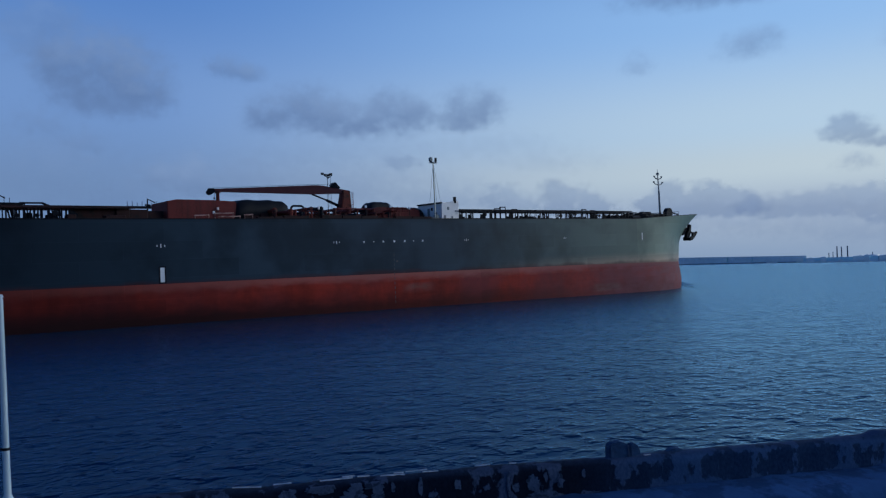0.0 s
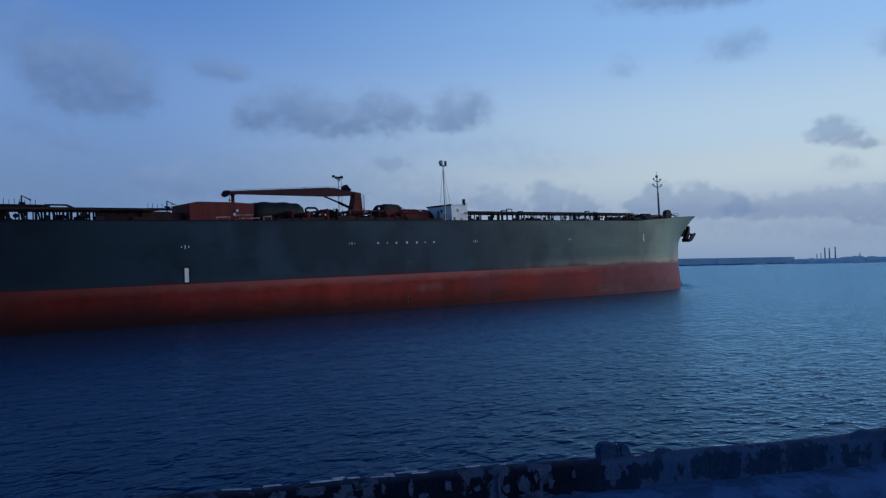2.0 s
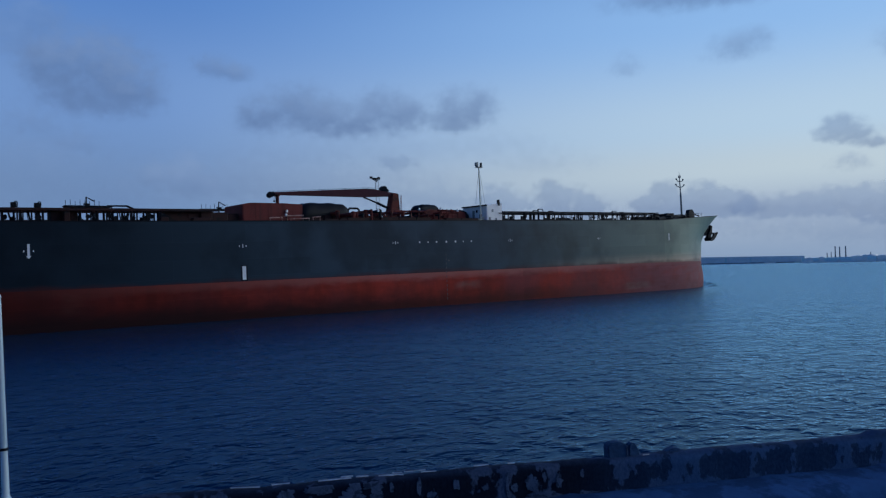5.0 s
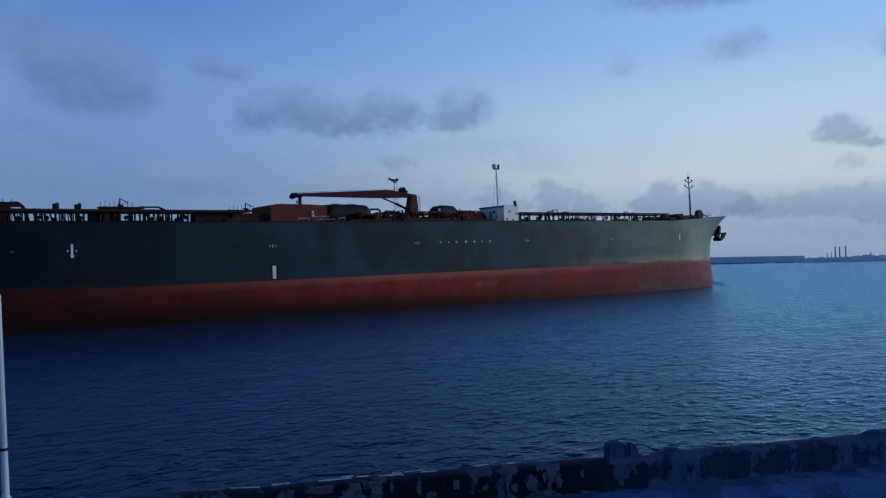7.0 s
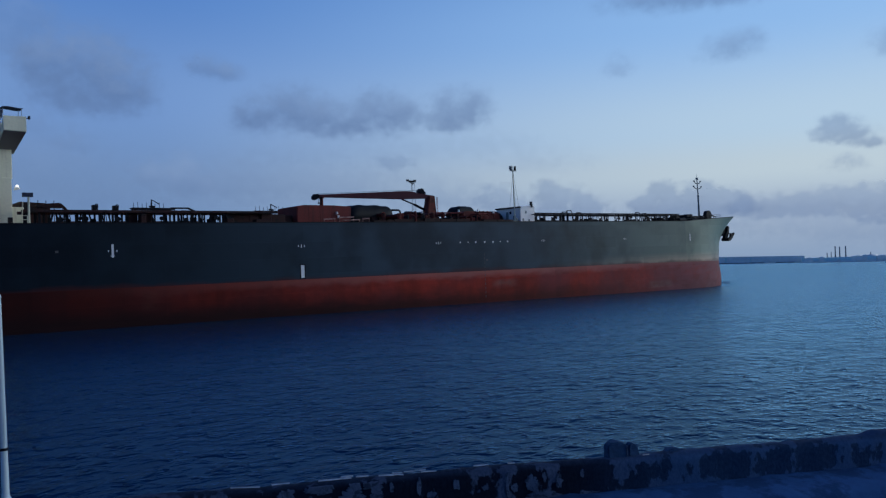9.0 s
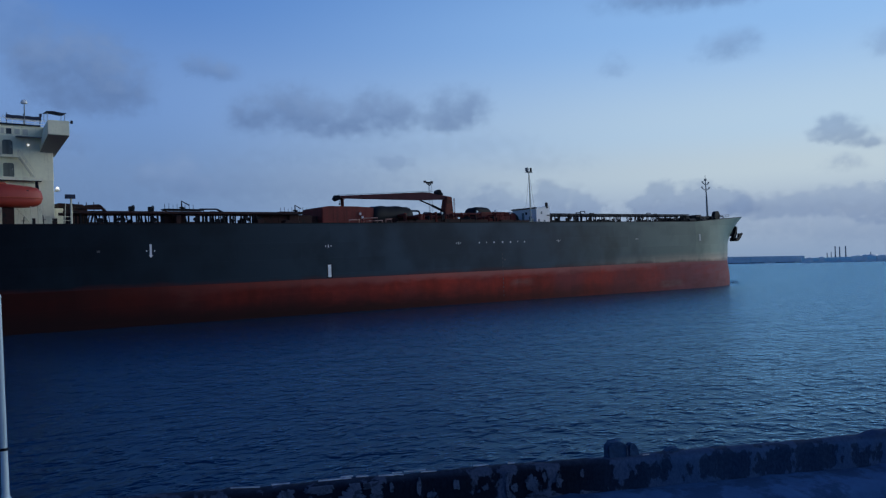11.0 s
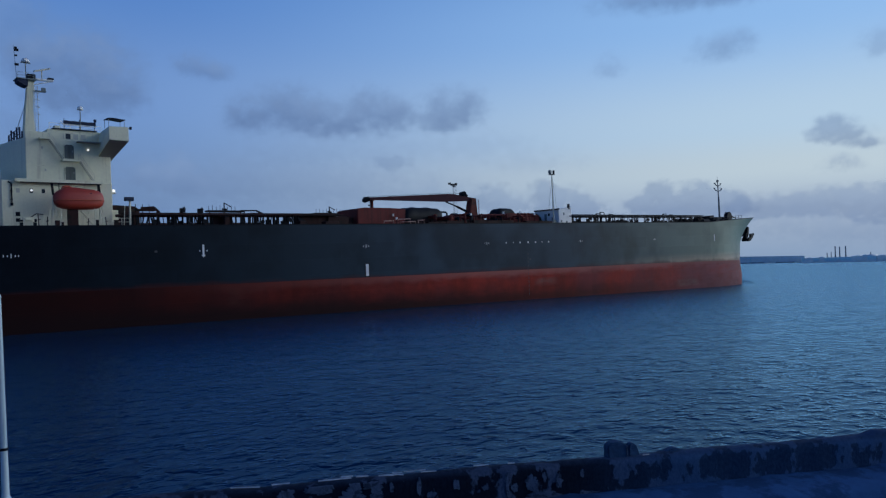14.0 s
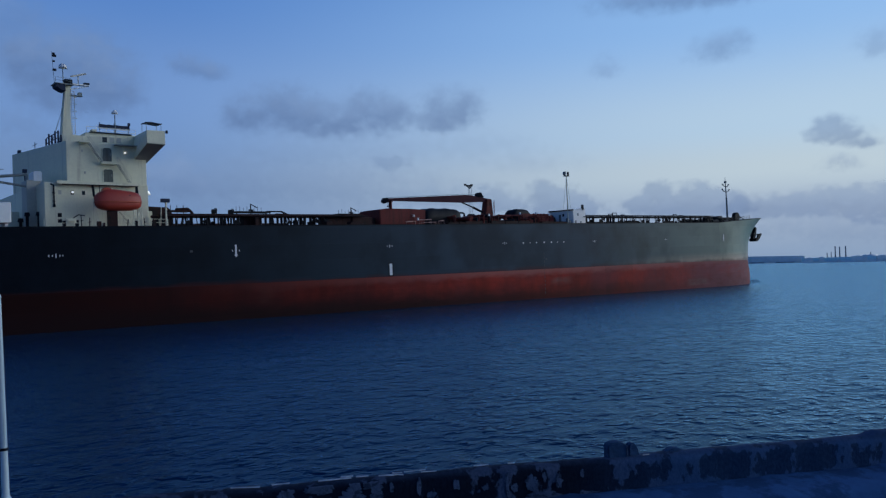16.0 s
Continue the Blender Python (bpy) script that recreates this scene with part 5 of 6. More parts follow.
    bm = bm_new()
    box(bm, 20.6, 24.7, -8.4, -7.0, 13.6, 16.9)
    bmesh.ops.bevel(bm, geom=bm.edges[:], offset=0.06, segments=1, affect="EDGES")
    part("paint_locker", bm, CREAM, ship, "cream painted steel locker before the house")


def build_lifeboat():
    base = inboard((15.9, -19.8, 16.0), 1.02)
    boat = aboard("lifeboat", base, "orange enclosed lifeboat hung in its davits", "lifeboat")
    L = 3.25
    prof = ((-1.0, 1.25, 1.75, 0.25), (-0.95, 0.75, 2.15, 0.7), (-0.82, 0.35, 2.55, 1.0), (-0.62, 0.12, 2.92, 1.18), (-0.45, 0.04, 3.12, 1.25), (-0.15, 0.0, 3.08, 1.28), (0.2, 0.0, 2.95, 1.28), (0.55, 0.06, 2.85, 1.2), (0.8, 0.25, 2.65, 1.0), (0.94, 0.6, 2.3, 0.7), (1.0, 1.1, 1.8, 0.3))

    def ring(s, zk, zt, w, lo, hi, n):
        out = []
        for k in range(n + 1):
            a = lo + (hi - lo) * k / n
            zm = 1.25
            c, si = math.cos(a), math.sin(a)
            z = zm + (zt - zm) * (abs(si) ** 0.8) if si > 0 else zm - (zm - zk) * (abs(si) ** 0.7)
            out.append((s * L, w * math.copysign(abs(c) ** 0.75, c), z))
        return out

    bm = bm_new()
    rows = [ring(*p, math.pi, 2 * math.pi, 12) for p in prof]
    skin(bm, rows)
    part("boat_hull", bm, ORANGE, boat, smooth=True)
    bm = bm_new()
    rows = [ring(*p, 0, math.pi, 12) for p in prof]
    vs = skin(bm, rows)
    part("canopy", bm, ORANGE, boat, smooth=True)
    bm = bm_new()
    rows = []
    for s, zk, zt, w in prof:
        rows.append([(s * L * 1.005, -w * 1.0 - 0.06, 1.16), (s * L * 1.005, -w - 0.09, 1.25), (s * L * 1.005, -w - 0.06, 1.34)])
    skin(bm, rows)
    part("fender_rail", bm, DARKORANGE, boat)
    bm = bm_new()
    prism(bm, [(-2.2, 2.9), (-0.9, 2.95), (-1.05, 3.3), (-1.9, 3.3)], -0.5, 0.5)
    bmesh.ops.bevel(bm, geom=bm.edges[:], offset=0.1, segments=2, affect="EDGES")
    part("conning_cupola", bm, DARKORANGE, boat)
    for s in (-0.75, 0.78):
        bm = bm_new()
        tube(bm, (s * L, 0, 2.3), (s * L, 0, 3.6), 0.05, seg=6)
        part("fall_wire", bm, DARK, boat)
    for x in (-1.0, -0.2, 0.6, 1.3):
        bm = bm_new()
        box(bm, x - 0.13, x + 0.13, -1.12, -1.0, 2.05, 2.25)
        part("porthole", bm, GLASS, boat)


def build_crane():
    base = (108.3, 0.0, 14.2)
    crane = aboard("hose_crane", base, "rust-red hose handling crane with its boom stowed on a rest", "crane")
    X, Z = base[0], base[2]

    bm = bm_new()
    rows = []
    for z, xl, xr, w in ((14.2, 106.6, 109.5, 1.1), (17.8, 106.8, 109.4, 1.0), (19.2, 107.2, 109.35, 0.9), (20.8, 107.45, 109.3, 0.8), (21.35, 107.5, 109.3, 0.8)):
        rows.append([(xl - X, -w, z - Z), (xr - X, -w, z - Z), (xr - X, w, z - Z), (xl - X, w, z - Z)])
    vs = skin(bm, rows, close=True)
    bm.faces.new(vs[0])
    bm.faces.new(vs[-1])
    bmesh.ops.bevel(bm, geom=bm.edges[:], offset=0.15, segments=2, affect="EDGES")
    part("pedestal", bm, RUST, crane)
    slew = Matrix.Rotation(radians(-14.9), 4, "Z")

    def boom_part(name, bm, mat, parent, label=""):
        bmesh.ops.transform(bm, matrix=slew, verts=bm.verts)
        return part(name, bm, mat, parent, label)

    # the boom runs aft from its foot, distances from the slewing axis
    bm = bm_new()
    prism(bm, [(-26.6, 6.85), (-26.3, 7.35), (-6.2, 8.2), (-4.6, 8.1), (-2.4, 7.65), (0.8, 7.15), (0.8, 6.45), (-1.5, 6.55), (-7.0, 6.4)], -0.55, 0.55)
    bmesh.ops.bevel(bm, geom=bm.edges[:], offset=0.06, segments=1, affect="EDGES")
    boom = boom_part("boom", bm, CRANE_RED, crane, "rust-red tapered box boom")
    bm = bm_new()
    tube(bm, (-27.0, -0.5, 6.75), (-27.0, 0.5, 6.75), 0.48, seg=14)
    prism(bm, [(-27.35, 6.9), (-26.9, 6.2), (-26.45, 6.35), (-25.9, 6.85), (-26.1, 7.45), (-27.1, 7.45)], -0.6, 0.6)
    boom_part("sheave_head", bm, DARK, boom)
    for x in (-21.0, -16.0, -11.0):
        bm = bm_new()
        z = 7.35 + (x + 26.3) * 0.0423
        box(bm, x - 0.06, x + 0.06, -0.6, 0.6, z - 0.75, z + 0.05)
        boom_part("web_ring", bm, CRANE_RED, boom)
    bm = bm_new()
    tube(bm, (-26.3, 0.0, 7.55), (-6.2, 0.0, 8.42), 0.035, seg=5)
    tube(bm, (-6.2, 0.0, 8.42), (-2.6, 0.0, 8.3), 0.035, seg=5)
    boom_part("hoist_wire", bm, DARK, boom)
    bm = bm_new()
    tube(bm, (-6.9, 0, 6.4), (-3.9, 0, 5.2), 0.17, seg=8)
    tube(bm, (-3.9, 0, 5.2), (-1.1, 0, 3.9), 0.28, seg=8)
    boom_part("luffing_cylinder", bm, DARK, crane)
    bm = bm_new()
    tube(bm, (-2.3, -0.9, 8.2), (-2.3, 0.9, 8.2), 0.58, seg=14)
    prism(bm, [(-2.9, 7.3), (-1.3, 7.2), (-1.4, 7.9), (-1.9, 8.5), (-2.6, 8.75), (-2.9, 8.3)], -0.5, 0.5)
    tube(bm, (-1.5, 0, 8.2), (-1.0, 0, 7.7), 0.2, seg=8)
    boom_part("hoist_winch", bm, DARK, crane)
    bm = bm_new()
    tube(bm, (-26.0, 0.0, 6.75), (-26.0, 0.0, 5.7), 0.04, seg=5)
    box(bm, -26.15, -25.85, -0.12, 0.12, 5.4, 5.75)
    boom_part("hook", bm, DARK, crane)
    bm = bm_new()
    tube(bm, (109.3 - X, -1.2, 15 - Z), (109.3 - X, -1.2, 21 - Z), 0.05, seg=5)
    tube(bm, (109.6 - X, -1.2, 15 - Z), (109.6 - X, -1.2, 21 - Z), 0.05, seg=5)
    for k in range(16):
        tube(bm, (109.3 - X, -1.2, 15.2 - Z + k * 0.36), (109.6 - X, -1.2, 15.2 - Z + k * 0.36), 0.03, seg=4)
    part("ladder", bm, RUST, crane)


def monitor_platform(ship, x0, x1, z, high):
    """A raised platform amidships with slim stanchions and a foam monitor on its post."""
    bm = bm_new()
    prism(bm, [(x0, z), (x0 + 0.3, z - 0.22), (x1 - 0.3, z - 0.22), (x1, z), (x1, z + 0.08), (x0, z + 0.08)], -1.7, 0.1)
    deck = part("platform_deck", bm, DARK, ship)
    n = 8
    for k in range(n):
        x = x0 + 0.1 + (x1 - x0 - 2.2) * k / (n - 1)
        bm = bm_new()
        tube(bm, (x, -1.6, z), (x, -1.6, z + high * (1.0 + 0.16 * math.sin(k * 2.3))), 0.04, seg=5)
        part("stanchion", bm, DARK, deck)
    m = x0 + 0.47 * (x1 - x0)
    bm = bm_new()
    tube(bm, (m, -0.8, z), (m, -0.8, z + high * 1.75), 0.13, 0.10, 8)
    tube(bm, (m, -0.8, z + high * 1.7), (m + 1.3, -0.8, z + high * 0.9), 0.07, 0.10, 6)
    tube(bm, (m - 0.4, -0.8, z + 0.35), (m + 0.5, -0.8, z + 0.3), 0.16, seg=8)
    part("foam_monitor", bm, DARK, deck)
    for x in (x0 + 0.6, m, x1 - 0.7):
        bm = bm_new()
        tube(bm, (x, -0.8, 14.1), (x, -0.8, z), 0.12, seg=6)
        part("platform_leg", bm, DARK, deck)


def build_midships(ship):
    bm = bm_new()
    for y in (6.3, 6.8):
        tube(bm, (83.8, y, 14), (83.8, y, 20.9), 0.24, seg=8)
    box(bm, 83.5, 84.1, 5.9, 7.2, 20.75, 21.05)
    part("boom_rest", bm, RUST, ship)
    # long rust-red store with a sheeted forward end
    bm = bm_new()
    prism(bm, [(67.1, 14), (78.7, 14), (78.7, 17.55), (75, 17.7), (68.6, 17.7), (67.1, 17.4)], -12, -4.9)
    bmesh.ops.bevel(bm, geom=bm.edges[:], offset=0.12, segments=2, affect="EDGES")
    st = part("hose_store", bm, RUSTRED, ship, "rust-red steel hose store")
    for x in (69.5, 71.9, 74.3, 76.7):
        bm = bm_new()
        box(bm, x - 0.04, x + 0.04, -12.03, -11.95, 14.2, 17.45)
        part("stiffener", bm, RUSTRED, st)
    bm = bm_new()
    lump(bm, 78.2, 88.9, -12.6, -4.5, 14.1, 17.95, 0.2, 1.0, 9)
    part("tarpaulin_cover", bm, TARP, ship, "black tarpaulin over deck gear", smooth=True)
    bm = bm_new()
    lump(bm, 107.7, 114.0, -9.6, -5.4, 15.2, 18.4, 0.2, 4.0, 5.0)
    part("tarpaulin_cover", bm, TARP, ship, "black tarpaulin over deck gear", smooth=True)
    bm = bm_new()
    lump(bm, 115.6, 119.4, -12.5, -8.5, 14.8, 17.2, 0.25, 7.0, 3)
    part("tarpaulin_cover", bm, TARP, ship, "black tarpaulin over deck gear", smooth=True)
    bm = bm_new()
    prism(bm, [(105.6, 14), (117.4, 14), (117.4, 16.3), (116.2, 16.75), (107.0, 16.95), (105.6, 16.4)], -13.2, -10.4)
    bmesh.ops.bevel(bm, geom=bm.edges[:], offset=0.14, segments=2, affect="EDGES")
    part("manifold_casing", bm, RUSTRED, ship, "rust-red casing over the cargo manifold")
    # pale hoses and small boxes along the foot of the store
    for x0, x1, z in ((69.2, 71.6, 14.75), (72.4, 75.6, 15.1), (73.0, 76.8, 14.6), (77.4, 79.0, 14.9)):
        bm = bm_new()
        tube(bm, (x0, -17.4, z), (x1, -17.3, z + 0.1), 0.1, seg=7)
        for x in (x0 + 0.1, x1 - 0.1):
            tube(bm, (x, -17.35, 13.8), (x, -17.35, z), 0.05, seg=5)
        part("hose_rack", bm, PALEROSE, ship)
    # manifold: low rust-red pipes, valves and drip trays
    rng = random.Random(5)
    for k in range(26):
        x = 84.5 + k * 1.1 + rng.uniform(-0.3, 0.3)
        y = rng.uniform(-17.5, -13)
        bm = bm_new()
        h = rng.uniform(15.3, 16.5)
        r = rng.uniform(0.15, 0.38)
        tube(bm, (x, y, 14), (x, y, h), r, seg=8)
        tube(bm, (x, y, h - r), (x, y + 5, h - r), r, seg=8)
        tube(bm, (x, y - 0.05, h - r), (x, y + 0.25, h - r), r * 1.5, seg=10)
        part("manifold_pipe", bm, RUST if rng.random() < 0.75 else DARK, ship)
    x = 79.5
    while x < 113:
        w, z = rng.uniform(1.2, 5.0), rng.uniform(14.4, 15.1)
        bm = bm_new()
        box(bm, x, x + w - 0.15, -18.0, -17.1, 13.9, z)
        part("drip_tray", bm, RUSTDARK, ship)
        bm = bm_new()
        box(bm, x + 0.1, x + w - 0.3, -13.0, -12.6, 13.9, z + rng.uniform(0.3, 0.9))
        part("splash_plate", bm, RUSTDARK, ship)
        x += w
    for x0, x1, z in ((88.5, 93.5, 15.75), (96.0, 103.5, 16.3), (108.2, 113.6, 16.15), (107.5, 112.2, 16.6)):
        bm = bm_new()
        tube(bm, (x0, -15.5, z), (x1, -15.5, z), 0.16, seg=8)
        for k in range(4):
            p = x0 + (x1 - x0) * (k + 0.5) / 4
            tube(bm, (p, -15.5, 14), (p, -15.5, z), 0.07, seg=5)
            tube(bm, (p - 0.5, -15.5, z), (p - 0.42, -15.5, z), 0.26, seg=8)
        part("manifold_pipe", bm, RUSTRED, ship)
    for x, y, z in ((91.0, -17.9, 16.2), (101.5, -17, 16.7), (107.9, -16, 16.9), (112.5, -16, 16.6), (72.5, -17, 15.3), (75.3, -12.3, 16.3)):
        bm = bm_new()
        box(bm, x - 0.14, x + 0.14, y - 0.15, y + 0.15, z - 0.25, z + 0.2)
        part("white_tag_plate", bm, WHITE, ship)
        bm = bm_new()
        tube(bm, (x, y, 13.8), (x, y, z - 0.25), 0.06, seg=5)
        part("tag_post", bm, RUSTDARK, ship)
    for x0, x1, z in ((92.4, 95.0, 17.5), (96.0, 98.4, 17.1)):
        bm = bm_new()
        for a, b in (((x0, -6, 14), (x0, -6, z - 0.3)), ((x0, -6, z - 0.3), (x0 + 0.4, -6, z)), ((x0 + 0.4, -6, z), (x1 - 0.4, -6, z)), ((x1 - 0.4, -6, z), (x1, -6, z - 0.3)), ((x1, -6, z - 0.3), (x1, -6, 14))):
            tube(bm, a, b, 0.2, seg=8)
        part("pipe_bend", bm, DARK, ship)
    monitor_platform(ship, 64.3, 72.1, 17.3, 0.82)
    # second floodlight mast, behind the crane
    bm = bm_new()
    for dx, dy in ((-0.45, -0.4), (0.45, -0.4), (0, 0.45)):
        tube(bm, (108.3 + dx, 6 + dy, 14), (108.3 + dx * 0.8, 6 + dy * 0.8, 25.0), 0.04, seg=5)
    for k in range(9):
        z = 15 + k * 1.15
        tube(bm, (107.85, 5.6, z), (108.75, 5.6, z + 0.9), 0.025, seg=4)
    m2 = part("lattice_mast", bm, GREYGREEN, ship)
    for dx in (-1.1, -0.4, 0.4, 1.0):
        bm = bm_new()
        tube(bm, (108.3, 6, 24.6), (108.3 + dx, 6, 25.2), 0.08, seg=5)
        box(bm, 108.0 + dx - 0.22, 108.0 + dx + 0.22, 5.75, 6.25, 24.9 + 0.3 * abs(dx), 25.3 + 0.35 * abs(dx))
        part("floodlight", bm, DARK, m2)


def build_deckhouse(ship):
    bm = bm_new()
    prism(bm, [(119.9, 14), (124.5, 14), (124.5, 18.2), (119.9, 17.7)], -17, -9.6)
    bmesh.ops.bevel(bm, geom=bm.edges[:], offset=0.05, segments=1, affect="EDGES")
    dh = part("foam_house", bm, WHITE, ship, "white deckhouse with dark roof edge")
    bm = bm_new()
    box(bm, 119.65, 120.0, -17.1, -9.5, 17.58, 17.86)
    part("roof_edge", bm, DARK, dh)
    for y, z0, z1, w, mat in ((-15.2, 14.1, 15.9, 0.8, GREYGREEN), (-13.0, 14.1, 16.8, 0.7, GREYGREEN), (-14.0, 16.3, 16.9, 0.5, GLASS), (-11.0, 14.1, 15.6, 1.1, DARK)):
        bm = bm_new()
        box(bm, 119.82, 119.96, y - w / 2, y + w / 2, z0, z1)
        part("door" if z0 < 15 else "window", bm, mat, dh)
    bm = bm_new()
    box(bm, 123.3, 123.75, -17.15, -16.7, 17.7, 18.95)
    part("roof_vent", bm, DARK, dh)
    for x, z in ((120.7, 14.9), (122.6, 14.7), (121.6, 16.6)):
        bm = bm_new()
        box(bm, x - 0.2, x + 0.2, -17.1, -16.95, z - 0.3, z + 0.3)
        part("wall_box", bm, GREYGREEN, dh)
    for x, h in ((125.4, 15.4), (126.3, 15.0), (119.2, 15.3), (118.0, 14.9)):
        bm = bm_new()
        box(bm, x - 0.35, x + 0.35, -16.6, -15.6, 13.9, h)
        bmesh.ops.bevel(bm, geom=bm.edges[:], offset=0.08, segments=1, affect="EDGES")
        part("deck_locker", bm, GREYGREEN if x < 119.5 else DARK, ship)
    bm = bm_new()
    tube(bm, (118.7, -16.4, 14), (118.6, -16.4, 25.9), 0.15, 0.10, 10)
    lm = part("light_mast", bm, CREAM, ship, "slim pale floodlight mast with stays")
    for dx in (-0.6, 0.7):
        bm = bm_new()
        tube(bm, (118.6 + dx, -16.4, 26.2), (118.6, -16.4, 25.7), 0.07, seg=5)
        k = 0.29 if dx < 0 else 0.18
        prism(bm, [(118.6 + dx - k, 26.1), (118.6 + dx + k * 0.5, 25.75), (118.6 + dx + k, 26.2), (118.6 + dx + k * 0.8, 26.75), (118.6 + dx - k * 0.7, 26.7)], -16.4 - k, -16.4 + k)
        part("floodlight", bm, GREYGREEN if dx < 0 else DARK, lm)
    bm = bm_new()
    box(bm, 117.9, 119.4, -16.8, -16, 25.62, 25.74)
    part("lamp_platform", bm, GREYGREEN, lm)
    for x in (118.1, 119.9, 120.9):
        bm = bm_new()
        tube(bm, (118.65, -16.4, 25.6), (x, -15.6, 18.0), 0.03, seg=5)
        part("stay_wire", bm, GREYGREEN, lm)


def build_deck_pipes(ship):
    """Cargo pipes and walkway along the deck, on many legs, with sky between them."""
    def run(x0, x1, y, z, r, mat=None):
        bm = bm_new()
        n = max(1, round((x1 - x0) / 12))
        for k in range(n):
            a, b = x0 + (x1 - x0) * k / n, x0 + (x1 - x0) * (k + 1) / n
            tube(bm, (a, y, z + 0.0048 * a), (b, y, z + 0.0048 * b), r, seg=8)
        return part("cargo_pipe", bm, mat or DARK, ship, smooth=False)

    def walkway(x0, x1, y, z, h, steel):
        bm = bm_new()
        n = max(1, round((x1 - x0) / 15))
        for k in range(n):
            a, b = x0 + (x1 - x0) * k / n, x0 + (x1 - x0) * (k + 1) / n
            prism(bm, [(a, z + 0.0048 * a), (b, z + 0.0048 * b), (b, z + h + 0.0048 * b), (a, z + h + 0.0048 * a)], y - 0.6, y + 0.6)
        return part("walkway", bm, steel, ship)

    bm = bm_new()
    box(bm, -0.11, 0.11, -0.11, 0.11, 0, 1)
    leg = part("pipe_support", bm, DARK, ship)
    bm = bm_new()
    tube(bm, (-0.17, 0, 0), (0.17, 0, 1), 0.1, seg=5)
    brace = part("pipe_brace", bm, DARK, ship)
    bm = bm_new()
    tube(bm, (0, -0.08, 0.1), (0, 0.08, 0.1), 0.32, seg=12)
    tube(bm, (0, 0, 0.1), (0, 0.6, 0.1), 0.12, seg=8)
    tube(bm, (0, 0.1, -0.75), (0, 0.1, 0.1), 0.08, seg=6)
    valve = part("valve", bm, DARK, ship)
    valve.location = (41.5, -16.2, 14.75)
    rng = random.Random(11)
    for x0, x1, wz, wh, steel in ((23, 60.3, 15.45, 0.42, RUSTDARK), (122.9, 186, 15.76, 0.22, DARK)):
        walkway(x0, x1, -15.5, wz, wh, steel)
        run(x0, x1, -12.5, 15.62, 0.22, steel)
        run(x0, x1, -17.6, 15.45, 0.10, steel)
        run(x0 + 3, x1 - 2, 9, 15.5, 0.3, steel)
    # slender legs and short slanting struts, close together
    for x0, x1, wz, sparse in ((23.6, 37.0, 15.45, 0.06), (40.6, 52.4, 15.45, 0.08), (123.2, 186, 15.72, 0.10)):
        x = x0
        while x < x1:
            z = deck_z(x) - 0.05
            h = wz + 0.1 + 0.0048 * x - z
            fore = x > 100
            y = rng.choice((-15.1, -15.9)) if fore else rng.choice((-15.2, -15.8, -12.5))
            if rng.random() < (0.38 if fore else 0.34):
                twin(brace, x, y, z, rng.uniform(0.6, 1.5), 0.7, h, rng.choice((0, 180)))
            else:
                twin(leg, x, y, z, rng.uniform(0.5, 1.2), 1, h)
            if rng.random() < (0.3 if fore else 0.16):
                twin(leg, x + 0.1, y + 0.5, z, rng.uniform(2, 5), 1, h * rng.uniform(0.25, 0.65))
            if rng.random() < 0.12:
                twin(valve, x + 0.2, y - 0.5, z + h * rng.uniform(0.35, 0.6), rng.uniform(0.8, 1.5), 1, rng.uniform(0.8, 1.3))
            step = rng.choice((0.5, 0.65, 0.85, 1.15) if fore else (0.17, 0.22, 0.30, 0.45))
            x += step * (2 if rng.random() < sparse else 1)
    leg.location, leg.scale = (43.0, -15.5, 13.85), (1, 1, 1.7)
    brace.location, brace.scale = (47.0, -15.5, 13.9), (1, 0.7, 1.7)
    # pump casings and boxes standing among the pipes
    for x0, x1, z, y in ((36.9, 38.3, 15.75, -14.6), (38.2, 39.0, 15.3, -16.2), (38.9, 40.5, 15.75, -14.2), (58.3, 60.2, 15.9, -14.8), (60.3, 63.8, 15.75, -10.4), (63.7, 66.9, 15.6, -10.0),
                         (52.3, 56.6, 15.52, -14.3), (56.4, 63.0, 15.48, -14.35), (51.0, 52.2, 14.5, -17.5), (56.0, 58.8, 14.4, -17.5), (146.0, 149.5, 14.6, -14.5), (163.0, 166.5, 14.5, -14.5), (178, 181, 14.7, -14)):
        bm = bm_new()
        box(bm, x0, x1, y - 0.7, y + 0.7, deck_z(x0) - 0.05, z + 0.0048 * x0)
        bmesh.ops.bevel(bm, geom=bm.edges[:], offset=0.1, segments=1, affect="EDGES")
        part("pump_casing", bm, RUSTDARK if x0 < 100 else DARK, ship)
    # standing gear above the pipe line
    for x, z, w in ((32.8, 16.9, 0.62), (35.7, 16.85, 0.68)):
        bm = bm_new()
        tube(bm, (x, -13.4, 14), (x, -13.4, z), 0.16, seg=6)
        box(bm, x - w / 2, x + w / 2, -13.8, -13.0, z - 0.65, z + 0.05)
        bmesh.ops.bevel(bm, geom=[e for e in bm.edges if e.calc_length() > 0.3], offset=0.05, segments=1, affect="EDGES")
        for a, b in (((x + 0.35, -13.4, 15.7), (x + 0.5, -13.4, z - 0.1)), ((x + 0.5, -13.4, z - 0.1), (x + 0.4, -13.4, z + 0.2)), ((x + 0.4, -13.4, z + 0.2), (x + 0.1, -13.4, z + 0.15))):
            tube(bm, a, b, 0.07, seg=5)
        part("vent_head", bm, DARK, ship)
    monitor_platform(ship, 42.2, 49.4, 17.55, 0.88)
    bm = bm_new()
